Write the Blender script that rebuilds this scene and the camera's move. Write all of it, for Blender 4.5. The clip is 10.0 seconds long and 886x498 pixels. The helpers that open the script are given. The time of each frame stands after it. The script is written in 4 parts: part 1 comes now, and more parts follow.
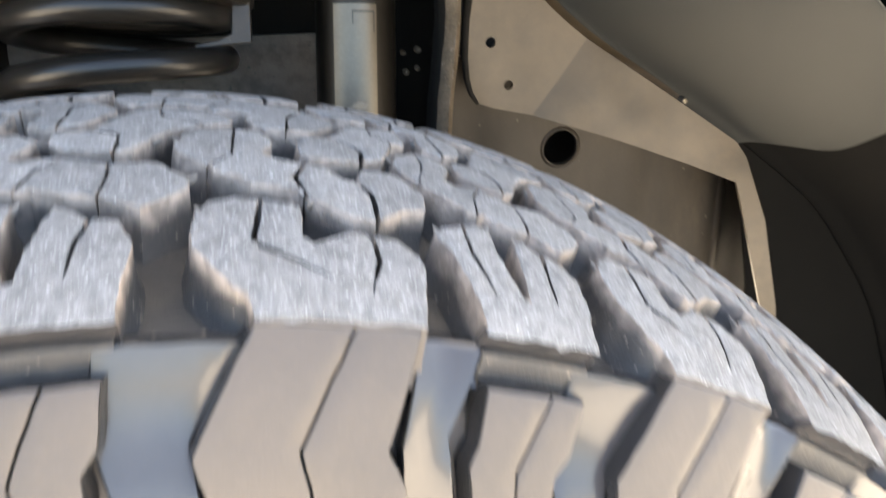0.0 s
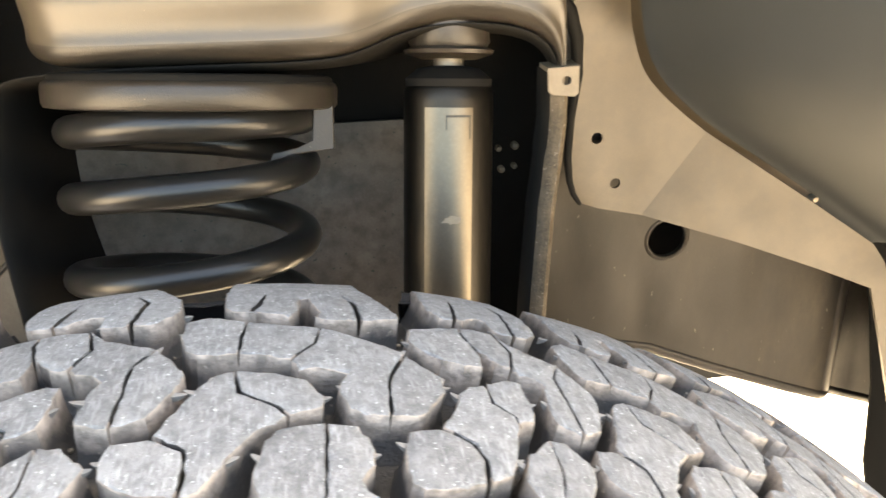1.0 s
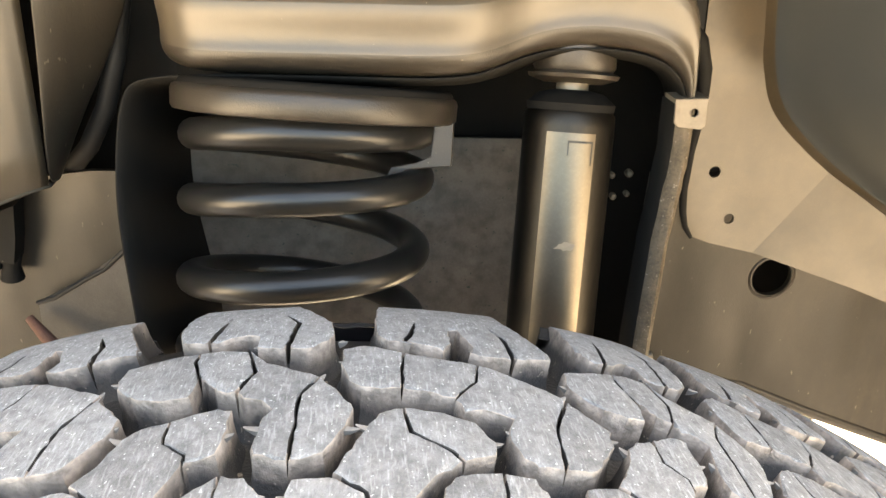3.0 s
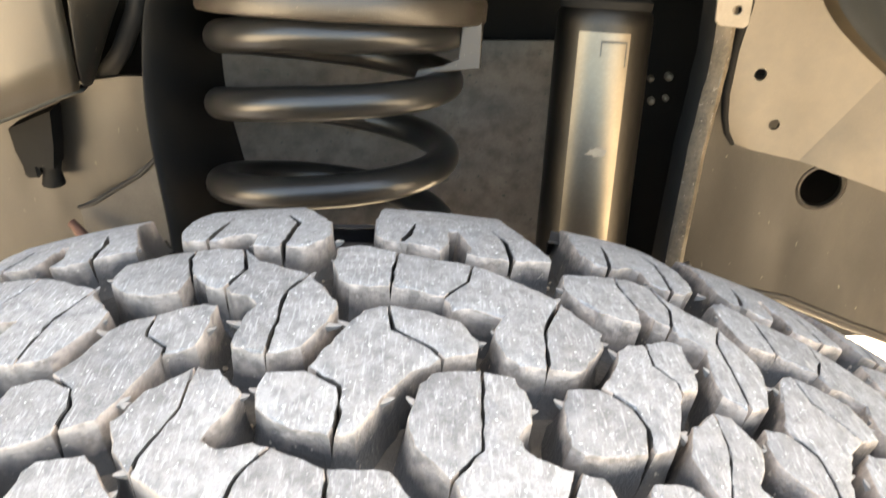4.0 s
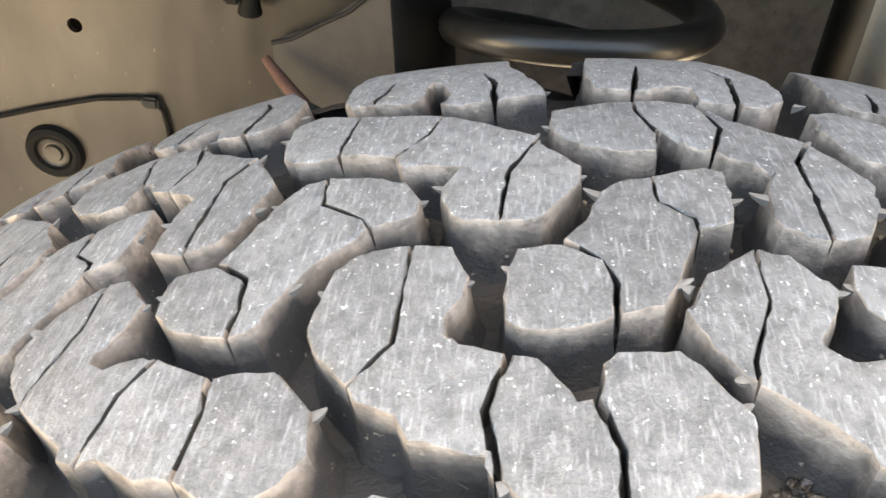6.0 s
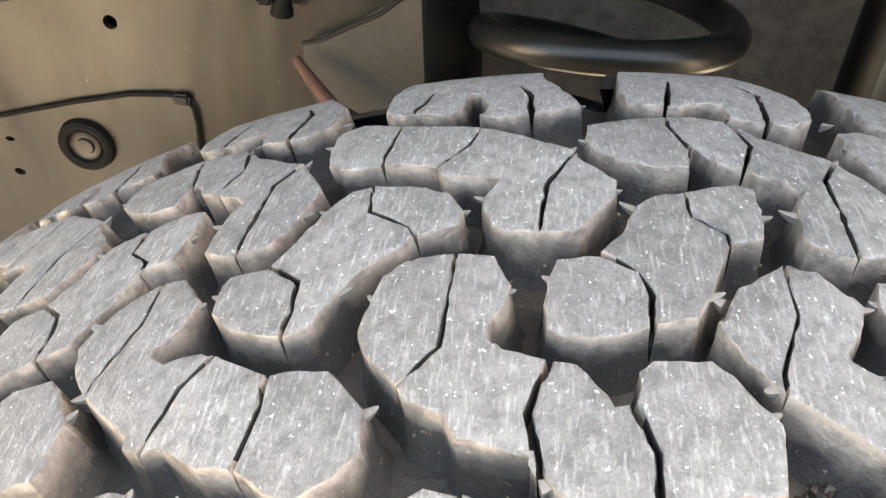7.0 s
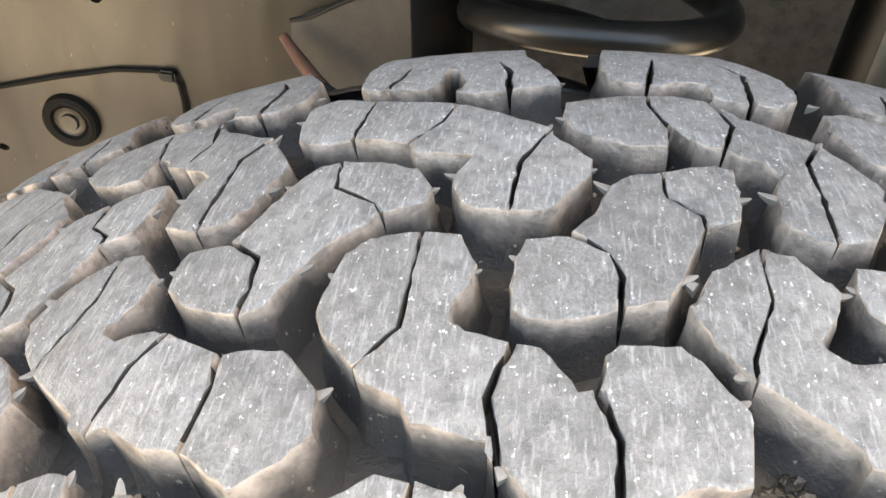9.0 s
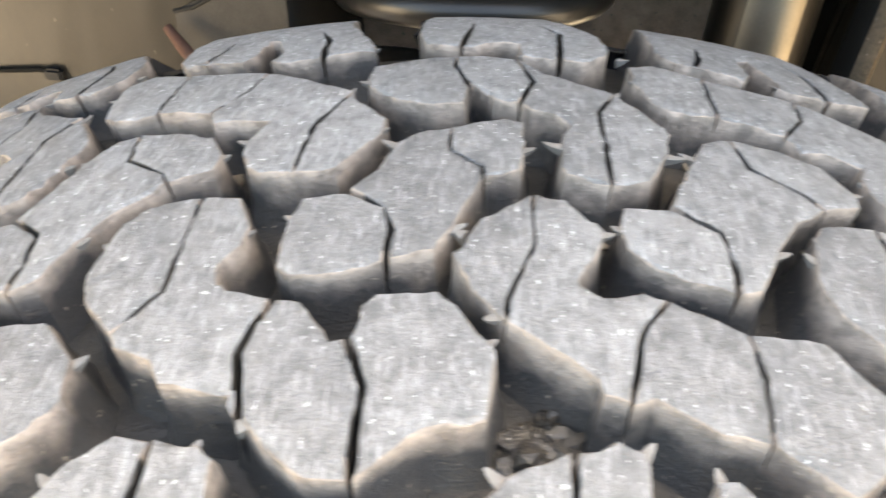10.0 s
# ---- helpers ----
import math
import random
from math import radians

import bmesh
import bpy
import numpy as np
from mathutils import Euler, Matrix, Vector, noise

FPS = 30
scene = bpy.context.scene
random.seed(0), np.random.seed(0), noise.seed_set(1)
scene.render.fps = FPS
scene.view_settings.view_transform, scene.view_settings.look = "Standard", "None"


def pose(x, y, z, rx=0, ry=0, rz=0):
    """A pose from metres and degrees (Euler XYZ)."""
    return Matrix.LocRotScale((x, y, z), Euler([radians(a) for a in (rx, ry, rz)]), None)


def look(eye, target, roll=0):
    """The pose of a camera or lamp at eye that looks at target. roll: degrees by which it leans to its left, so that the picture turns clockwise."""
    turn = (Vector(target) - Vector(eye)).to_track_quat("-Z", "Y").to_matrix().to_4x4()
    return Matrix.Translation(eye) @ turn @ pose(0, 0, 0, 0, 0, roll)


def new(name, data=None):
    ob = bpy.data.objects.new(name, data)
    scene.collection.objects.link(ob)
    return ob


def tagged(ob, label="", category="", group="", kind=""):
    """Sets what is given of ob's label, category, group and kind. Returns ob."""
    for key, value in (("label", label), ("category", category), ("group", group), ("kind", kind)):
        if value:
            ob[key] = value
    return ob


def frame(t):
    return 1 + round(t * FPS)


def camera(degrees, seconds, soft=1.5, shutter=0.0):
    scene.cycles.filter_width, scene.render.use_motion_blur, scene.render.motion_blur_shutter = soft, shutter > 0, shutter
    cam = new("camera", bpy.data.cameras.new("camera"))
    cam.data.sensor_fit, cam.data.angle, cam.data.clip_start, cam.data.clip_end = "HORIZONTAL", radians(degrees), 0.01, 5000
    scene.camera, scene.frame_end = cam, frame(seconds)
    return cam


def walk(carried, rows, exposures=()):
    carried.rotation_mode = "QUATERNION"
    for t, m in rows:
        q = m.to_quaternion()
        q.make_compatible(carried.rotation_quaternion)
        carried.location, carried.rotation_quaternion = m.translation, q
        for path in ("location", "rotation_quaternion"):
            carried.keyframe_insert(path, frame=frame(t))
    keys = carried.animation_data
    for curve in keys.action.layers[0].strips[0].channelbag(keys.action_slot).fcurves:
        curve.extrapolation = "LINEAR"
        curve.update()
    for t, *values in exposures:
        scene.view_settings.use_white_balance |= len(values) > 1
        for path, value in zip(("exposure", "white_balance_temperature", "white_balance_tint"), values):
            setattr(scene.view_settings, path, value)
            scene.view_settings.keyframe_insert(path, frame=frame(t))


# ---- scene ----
import itertools
from mathutils.geometry import delaunay_2d_cdt

cam = camera(55.5, 10.0, soft=1.4, shutter=0.4)
METRES, EYE, TILT, LEAN, TURN = 0.5, 0.9754, -22.7655, 0.0, -14.0417
ROWS = [
    (0.0, 0.0, 0.0, 0.0, 0.0, -0.0, 0.0),
    (0.5, -0.014, 0.1019, 0.162, 2.96, -0.62, 0.04),
    (1.0, -0.0513, 0.1372, 0.1974, 4.37, -0.9, -1.14),
    (1.5, -0.1306, 0.1267, 0.1887, 4.07, -0.26, -2.66),
    (2.0, -0.1531, 0.1, 0.1885, 4.59, 0.38, -4.01),
    (3.5, -0.1104, 0.1596, 0.2268, 10.12, -3.17, -5.39),
    (4.0, -0.0896, 0.162, 0.2107, 12.18, -7.1, -5.49),
    (4.5, -0.1557, 0.1637, 0.2027, 14.05, -11.75, -6.39),
    (5.0, -0.2583, 0.2129, 0.1741, 13.59, -13.29, -8.16),
    (5.5, -0.3226, 0.2126, 0.1509, 14.87, -15.47, -9.5),
    (7.0, -0.363, 0.1772, 0.1588, 17.35, -16.53, -11.69),
    (7.5, -0.3628, 0.1921, 0.1466, 16.96, -16.76, -12.23),
    (8.0, -0.3457, 0.1846, 0.1427, 16.76, -17.09, -12.36),
    (8.5, -0.3449, 0.1806, 0.1556, 17.26, -17.3, -12.61),
    (9.0, -0.3523, 0.194, 0.1545, 17.36, -17.53, -12.64),
    (9.5, -0.3384, 0.2039, 0.1422, 15.93, -17.77, -12.02),
    (10.0, -0.2752, 0.2101, 0.1557, 13.24, -17.23, -10.35),
]
walk(cam, [(t, pose(0, 0, EYE, TILT, LEAN, TURN) @ pose(METRES * x, METRES * y, METRES * z, 90 + pitch, roll, yaw)) for t, x, y, z, yaw, pitch, roll in ROWS],
     exposures=[(0.0, 3.58, 7300, 5), (0.2, 3.76, 8000, 5), (0.5, 4.1, 8550, 5), (1.0, 4.3, 8950, 5), (2.0, 4.33, 9150, 5), (3.5, 4.33, 9250, 5), (4.0, 4.5, 9100, 5), (4.5, 3.88, 8950, 5), (5.0, 3.97, 9050, 5), (5.5, 4.04, 9050, 5), (7.0, 3.92, 9050, 5), (8.0, 3.98, 9000, 5), (9.0, 3.92, 9000, 5), (9.5, 4.02, 9000, 5), (10.0, 4.05, 9000, 5)])

# ---- world, sun ----
SUN_EL, SUN_AZ = 58.0, 28.0          # azimuth from +y towards +x
world = bpy.data.worlds.new("sky")
scene.world = world
world.use_nodes = True
wn = world.node_tree
sky = wn.nodes.new("ShaderNodeTexSky")
sky.sky_type, sky.sun_disc = "NISHITA", False
sky.air_density, sky.dust_density, sky.ozone_density = 0.8, 4.0, 0.6
sky.sun_elevation, sky.sun_rotation = radians(SUN_EL), radians(SUN_AZ)
wn.links.new(sky.outputs[0], wn.nodes["Background"].inputs[0])
wn.nodes["Background"].inputs[1].default_value = 0.115
sun = new("sun", bpy.data.lights.new("sun", "SUN"))
sun.data.energy, sun.data.angle, sun.data.color = 5.0, radians(0.5), (1.0, 0.93, 0.84)
sdir = Vector((math.sin(radians(SUN_AZ)) * math.cos(radians(SUN_EL)), math.cos(radians(SUN_AZ)) * math.cos(radians(SUN_EL)), math.sin(radians(SUN_EL))))
sun.matrix_world = look(sdir * 10, (0, 0, 0))


# ---- materials ----
def material(name, colour, rough, metal=0.0, tint=None, scale=30.0, amount=0.5, bump=0.2, fine=400.0, rough_var=0.12, contrast=(0.35, 0.65),
             grain=0.35, speck=None, speck_scale=900.0, speck_at=0.66, stretch=(1, 1, 1), spec=0.5, coat=0.0, random_value=0.0, scratch=None, mid=None, mid_scale=150.0, band=None, wave=0.0, dark_patch=None):
    """A surface with variation at two scales: blotches of a second colour, fine grain, specks, relief."""
    m = bpy.data.materials.new(name)
    m.use_nodes = True
    nt = m.node_tree
    b = nt.nodes["Principled BSDF"]
    add, link = nt.nodes.new, nt.links.new
    pos = add("ShaderNodeTexCoord")
    mp = add("ShaderNodeMapping")
    mp.inputs["Scale"].default_value = stretch
    link(pos.outputs["Object"], mp.inputs[0])

    def noise_at(s, detail, rough_):
        n = add("ShaderNodeTexNoise")
        n.inputs["Scale"].default_value, n.inputs["Detail"].default_value, n.inputs["Roughness"].default_value = s, detail, rough_
        link(mp.outputs[0], n.inputs[0])
        return n

    def ramp(sock, lo, hi):
        r = add("ShaderNodeMapRange")
        r.inputs[1].default_value, r.inputs[2].default_value = lo, hi
        link(sock, r.inputs[0])
        return r.outputs[0]

    def mixed(fac, a, c, k=1.0):
        x = add("ShaderNodeMix")
        x.data_type = "RGBA"
        mul = add("ShaderNodeMath")
        mul.operation = "MULTIPLY"
        link(fac, mul.inputs[0])
        mul.inputs[1].default_value = k
        link(mul.outputs[0], x.inputs[0])
        for s, v in ((x.inputs[6], a), (x.inputs[7], c)):
            if isinstance(v, tuple):
                s.default_value = (*v, 1)
            else:
                link(v, s)
        return x.outputs[2]

    big, small = noise_at(scale, 5, 0.6), noise_at(fine, 3, 0.65)
    tint = tint or tuple(c * 0.6 for c in colour)
    c = mixed(ramp(big.outputs[0], *contrast), colour, tint, amount)
    c = mixed(ramp(small.outputs[0], 0.3, 0.7), c, mixed(ramp(small.outputs[0], 0.0, 1.0), tuple(0.55 * v for v in colour), tuple(min(1, 1.5 * v) for v in colour)), grain)
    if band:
        # patchy tan dust along the blocks' scuffed upper edge; dark below paints groove shade
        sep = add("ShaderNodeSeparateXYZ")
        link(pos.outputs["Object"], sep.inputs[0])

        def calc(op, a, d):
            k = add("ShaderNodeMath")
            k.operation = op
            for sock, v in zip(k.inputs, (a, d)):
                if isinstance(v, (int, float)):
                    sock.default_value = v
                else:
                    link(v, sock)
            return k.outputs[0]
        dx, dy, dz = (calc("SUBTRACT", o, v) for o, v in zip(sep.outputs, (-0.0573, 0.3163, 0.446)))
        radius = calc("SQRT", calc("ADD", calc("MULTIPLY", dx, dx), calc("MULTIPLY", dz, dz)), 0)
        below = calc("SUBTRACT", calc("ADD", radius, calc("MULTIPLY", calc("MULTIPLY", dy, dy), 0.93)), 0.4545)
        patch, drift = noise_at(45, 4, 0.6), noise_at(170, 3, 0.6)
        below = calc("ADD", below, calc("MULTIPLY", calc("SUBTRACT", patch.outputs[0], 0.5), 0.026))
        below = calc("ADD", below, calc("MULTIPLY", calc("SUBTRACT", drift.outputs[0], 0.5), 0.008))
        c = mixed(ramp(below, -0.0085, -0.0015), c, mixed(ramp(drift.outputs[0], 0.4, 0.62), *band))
    if mid:
        c = mixed(ramp(noise_at(mid_scale, 4, 0.6).outputs[0], 0.42, 0.68), c, mid, 0.75)
    if dark_patch:
        # one dark patch with a ragged outline
        away = add("ShaderNodeVectorMath")
        away.operation = "DISTANCE"
        away.inputs[1].default_value = dark_patch[0]
        link(pos.outputs["Object"], away.inputs[0])
        ragged = add("ShaderNodeMath")
        ragged.operation = "MULTIPLY_ADD"
        link(noise_at(14, 5, 0.65).outputs[0], ragged.inputs[0])
        ragged.inputs[1].default_value = 0.28
        link(away.outputs["Value"], ragged.inputs[2])
        r = add("ShaderNodeMapRange")
        r.inputs[1].default_value, r.inputs[2].default_value, r.inputs[3].default_value, r.inputs[4].default_value = dark_patch[1], dark_patch[1] + 0.16, 1.0, 0.0
        link(ragged.outputs[0], r.inputs[0])
        c = mixed(r.outputs[0], c, dark_patch[2], 0.7)
    if scratch:
        sm, sn = add("ShaderNodeMapping"), add("ShaderNodeTexNoise")
        sm.inputs["Scale"].default_value = (1, 0.13, 1)
        sm.inputs["Rotation"].default_value = (0, 0, 0.12)
        link(pos.outputs["Object"], sm.inputs[0])
        sn.inputs["Scale"].default_value, sn.inputs["Detail"].default_value, sn.inputs["Roughness"].default_value = 1100, 2, 0.5
        link(sm.outputs[0], sn.inputs[0])
        c = mixed(ramp(sn.outputs[0], 0.55, 0.75), c, scratch, 0.55)
    if speck:
        c = mixed(ramp(noise_at(speck_scale, 2, 0.5).outputs[0], speck_at, speck_at + 0.05), c, speck, 0.8)
    if random_value:
        info, hs = add("ShaderNodeObjectInfo"), add("ShaderNodeHueSaturation")
        r = add("ShaderNodeMapRange")
        r.inputs[3].default_value, r.inputs[4].default_value = 1 - random_value, 1 + random_value
        link(info.outputs["Random"], r.inputs[0])
        link(r.outputs[0], hs.inputs["Value"])
        link(c, hs.inputs["Color"])
        c = hs.outputs[0]
    link(c, b.inputs["Base Color"])
    rr = add("ShaderNodeMapRange")
    rr.inputs[3].default_value, rr.inputs[4].default_value = max(0.02, rough - rough_var), min(1, rough + rough_var)
    link(big.outputs[0], rr.inputs[0])
    link(rr.outputs[0], b.inputs["Roughness"])
    b.inputs["Metallic"].default_value = metal
    b.inputs["Specular IOR Level"].default_value = spec
    b.inputs["Coat Weight"].default_value = coat
    if bump:
        bp = add("ShaderNodeBump")
        bp.inputs["Strength"].default_value, bp.inputs["Distance"].default_value = bump, 0.001
        link(small.outputs[0], bp.inputs["Height"])
        if wave:        # slight unevenness of pressed sheet
            low = add("ShaderNodeBump")
            low.inputs["Strength"].default_value, low.inputs["Distance"].default_value = 1.0, wave
            link(noise_at(11, 1, 0.4).outputs[0], low.inputs["Height"])
            link(low.outputs[0], bp.inputs["Normal"])
        link(bp.outputs[0], b.inputs["Normal"])
    return m


TREAD = material("worn_tread_rubber", (0.233, 0.2315, 0.2295), 0.6, tint=(0.12, 0.12, 0.119), scale=34, amount=0.75, bump=0.8, fine=1150, grain=0.9, speck=(0.62, 0.62, 0.61), speck_scale=720, speck_at=0.672, stretch=(1.1, 0.8, 1.1), random_value=0.12, scratch=(0.46, 0.46, 0.46), mid=(0.1, 0.1, 0.1), mid_scale=240)
# tan dust above, fading with depth to a dark that stands for shade
DUSTY = material("dusty_shaded_rubber_flank", (0.037, 0.037, 0.038), 0.58, tint=(0.1, 0.087, 0.071), scale=60, amount=0.75, bump=0.5, fine=800, contrast=(0.48, 0.7), grain=0.9, speck=(0.3, 0.26, 0.21), speck_scale=420, speck_at=0.69, band=((0.335, 0.279, 0.235), (0.15, 0.126, 0.108)))
FLASH = material("pale_moulding_flash", (0.21, 0.2, 0.187), 0.6, tint=(0.13, 0.115, 0.1), scale=120, amount=0.7, bump=0.3, fine=900)
# floor and cut walls, coloured darker to stand for deep-groove shade; tan dust blotches
FLOOR_RUBBER = material("shade_dark_groove_rubber", (0.016, 0.0157, 0.0155), 0.6, tint=(0.075, 0.062, 0.047), scale=38, amount=0.7, bump=0.6, fine=500, contrast=(0.5, 0.7))
SIDEWALL = material("grey_sidewall_rubber", (0.088, 0.077, 0.07), 0.45, tint=(0.062, 0.058, 0.057), scale=18, amount=0.7, bump=0.12, fine=500, grain=0.3, spec=0.35, rough_var=0.1)
GLOSS = material("glossy_moulded_rubber", (0.036, 0.036, 0.04), 0.24, tint=(0.05, 0.047, 0.048), scale=30, bump=0.03, fine=300, coat=0.35, spec=0.55, rough_var=0.05)
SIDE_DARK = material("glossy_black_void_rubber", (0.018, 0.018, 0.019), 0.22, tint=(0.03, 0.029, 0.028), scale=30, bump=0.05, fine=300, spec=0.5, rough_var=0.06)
BLACK = material("black_satin_paint", (0.0085, 0.0083, 0.008), 0.33, tint=(0.02, 0.018, 0.015), scale=22, amount=0.6, bump=0.03, fine=900, spec=0.45, rough_var=0.03)
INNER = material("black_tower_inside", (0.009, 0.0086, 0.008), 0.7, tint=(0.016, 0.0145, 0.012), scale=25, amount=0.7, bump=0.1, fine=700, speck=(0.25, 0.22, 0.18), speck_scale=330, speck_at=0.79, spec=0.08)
TOWER = material("dusty_black_frame_coating", (0.056, 0.0445, 0.031), 0.36, tint=(0.085, 0.067, 0.047), scale=14, amount=0.7, bump=0.12, fine=1000, speck=(0.3, 0.25, 0.19), speck_scale=300, speck_at=0.77, spec=0.6)
RAIL = material("dusty_frame_rail", (0.034, 0.027, 0.0192), 0.42, tint=(0.02, 0.0165, 0.0125), scale=11, amount=0.95, bump=0.12, fine=600, stretch=(1.5, 1, 0.6), spec=0.4, contrast=(0.36, 0.64), mid=(0.022, 0.0185, 0.014), mid_scale=50, speck=(0.12, 0.1, 0.08), speck_scale=160, speck_at=0.7, wave=0.010)
RAIL_REAR = material("dark_patched_dusty_frame_rail", (0.046, 0.0355, 0.0245), 0.48, tint=(0.019, 0.0155, 0.0115), scale=11, amount=0.95, bump=0.15, fine=600, stretch=(1.5, 1, 0.6), spec=0.28, contrast=(0.36, 0.64), mid=(0.022, 0.0185, 0.014), mid_scale=50, speck=(0.12, 0.1, 0.08), speck_scale=160, speck_at=0.7, wave=0.008, dark_patch=((0.19, 0.75, 0.66), 0.25, (0.012, 0.0095, 0.007)))
RAIL_DARK = material("dark_rail_fold", (0.014, 0.012, 0.010), 0.5, tint=(0.035, 0.026, 0.018), scale=40, amount=0.8, bump=0.3, fine=500, spec=0.3)
GREY_PLATE = material("grey_dusty_plate", (0.135, 0.119, 0.101), 0.62, tint=(0.075, 0.066, 0.057), scale=18, amount=0.85, bump=0.25, fine=500, spec=0.3, mid=(0.06, 0.053, 0.046), mid_scale=80, speck=(0.03, 0.045, 0.04), speck_scale=220, speck_at=0.68)
GUSSET = material("dark_grey_gusset", (0.055, 0.05, 0.044), 0.62, tint=(0.035, 0.032, 0.028), scale=24, amount=0.85, bump=0.25, fine=500, spec=0.3)
EDGE = material("scuffed_tan_lit_edge", (0.13, 0.102, 0.07), 0.55, tint=(0.035, 0.027, 0.018), scale=40, amount=0.9, bump=0.6, fine=500, speck=(0.25, 0.21, 0.16), speck_scale=420, speck_at=0.66, spec=0.2)
SEAT = material("dust_speckled_seat_steel", (0.026, 0.021, 0.016), 0.32, tint=(0.04, 0.032, 0.024), scale=30, amount=0.7, bump=0.25, fine=800, speck=(0.22, 0.18, 0.14), speck_scale=520, speck_at=0.73, spec=0.4)
LINER = material("tan_dusted_liner", (0.06, 0.042, 0.024), 0.36, tint=(0.036, 0.0265, 0.016), scale=8, amount=0.7, bump=0.08, fine=900, spec=0.42, mid=(0.034, 0.0255, 0.0155), mid_scale=40, wave=0.010)
PLASTIC = material("dark_grey_moulded_plastic", (0.042, 0.044, 0.042), 0.6, tint=(0.06, 0.061, 0.058), scale=8, amount=0.5, bump=0.15, fine=1200, speck=(0.4, 0.4, 0.38), speck_scale=90, speck_at=0.83, spec=0.14)
SHOCK = material("satin_grey_shock_body", (0.041, 0.037, 0.032), 0.45, metal=1.0, tint=(0.036, 0.032, 0.028), scale=24, bump=0.06, fine=700, stretch=(1, 1, 0.25), spec=0.65)
BARE = material("bare_zinc_steel", (0.2, 0.17, 0.13), 0.5, metal=0.5, tint=(0.12, 0.1, 0.075), scale=60, bump=0.1)
RUST = material("rusted_steel", (0.06, 0.034, 0.023), 0.8, tint=(0.05, 0.03, 0.021), scale=70, amount=0.8, bump=0.6, fine=500)
PAINT = material("dark_body_paint", (0.05, 0.05, 0.052), 0.25, scale=5, bump=0.0, coat=0.5)
GROUND = material("pale_sandy_gravel", (0.475, 0.43, 0.38), 0.9, tint=(0.36, 0.30, 0.23), scale=3, amount=0.6, bump=0.8, fine=60)
MATT = material("matt_black_panel", (0.007, 0.007, 0.0068), 0.85, tint=(0.011, 0.0108, 0.01), scale=9, bump=0.1, spec=0.04)
WORLD_DARK = material("underbody_black", (0.012, 0.012, 0.012), 0.6, scale=6, bump=0.1, spec=0.3)


# ---- mesh helpers ----
def origin(ob):
    """Where the top of ob's family stands; parts are drawn in world coordinates."""
    return Vector(ob.location) if not ob.parent else Vector((0, 0, 0))


def link_mesh(name, bm, mats, parent=None, label="", smooth=40.0):
    me = bpy.data.meshes.new(name)
    bmesh.ops.recalc_face_normals(bm, faces=bm.faces[:])
    bm.to_mesh(me)
    bm.free()
    for m in mats if isinstance(mats, (list, tuple)) else [mats]:
        me.materials.append(m)
    if smooth:
        me.polygons.foreach_set("use_smooth", [True] * len(me.polygons))
        me.set_sharp_from_angle(angle=radians(smooth))
    ob = new(name, me)
    if parent:
        ob.parent = parent
        ob.matrix_parent_inverse = Matrix.Translation(origin(parent)).inverted()
    if label:
        ob["label"] = label
    return ob


def part(name, bm, mats, parent, label="", smooth=40.0):
    return link_mesh(name, bm, mats, parent, label, smooth)


def thing(name, at, label, category, group="", kind=""):
    e = new(name)
    e.empty_display_size = 0.05
    e.location = at
    e.matrix_world = Matrix.Translation(at)
    return tagged(e, label, category, group, kind)


def plate(outline, holes, place, thick):
    """A flat plate from an outline in two coordinates, with holes; place(a, b, d) gives the point at depth d."""
    bm = bmesh.new()
    edges = []
    for loop in [outline, *holes]:
        vs = [bm.verts.new((a, b, 0)) for a, b in loop]
        edges += [bm.edges.new((vs[i], vs[(i + 1) % len(vs)])) for i in range(len(vs))]
    bmesh.ops.triangle_fill(bm, use_beauty=True, use_dissolve=False, edges=edges)
    top = bm.faces[:]
    r = bmesh.ops.extrude_face_region(bm, geom=top)
    for v in [g for g in r["geom"] if isinstance(g, bmesh.types.BMVert)]:
        v.co.z = thick
    for v in bm.verts:
        v.co = place(v.co.x, v.co.y, v.co.z)
    return bm


def ring(a, b, r, n=20, squash=1.0):
    return [(a + r * math.cos(2 * math.pi * i / n), b + r * squash * math.sin(2 * math.pi * i / n)) for i in range(n)]


def lathe(profile, axis_pose, n=40, close=False):
    """Turn (radius, height) pairs round the local z axis of axis_pose."""
    bm = bmesh.new()
    rows = [[bm.verts.new(axis_pose @ Vector((r * math.cos(2 * math.pi * i / n), r * math.sin(2 * math.pi * i / n), h))) for i in range(n)] for r, h in profile]
    for p, q in zip(rows, rows[1:] + rows[:1] if close else rows[1:]):
        for i in range(n):
            bm.faces.new((p[i], p[(i + 1) % n], q[(i + 1) % n], q[i]))
    if not close:
        bm.faces.new(rows[0])
        bm.faces.new(rows[-1])
    return bm


def tube(points, radius, n=12, cap=True):
    bm = bmesh.new()
    pts = [Vector(p) for p in points]
    rows, up = [], Vector((0.13, 0.2, 1)).normalized()
    for i, p in enumerate(pts):
        d = (pts[min(i + 1, len(pts) - 1)] - pts[max(i - 1, 0)]).normalized()
        side = d.cross(up).normalized()
        up2 = side.cross(d)
        r = radius[i] if isinstance(radius, (list, tuple)) else radius
        rows.append([bm.verts.new(p + r * (math.cos(a) * side + math.sin(a) * up2)) for a in (2 * math.pi * k / n for k in range(n))])
    for p, q in zip(rows, rows[1:]):
        for k in range(n):
            bm.faces.new((p[k], p[(k + 1) % n], q[(k + 1) % n], q[k]))
    if cap:
        bm.faces.new(rows[0])
        bm.faces.new(rows[-1])
    return bm


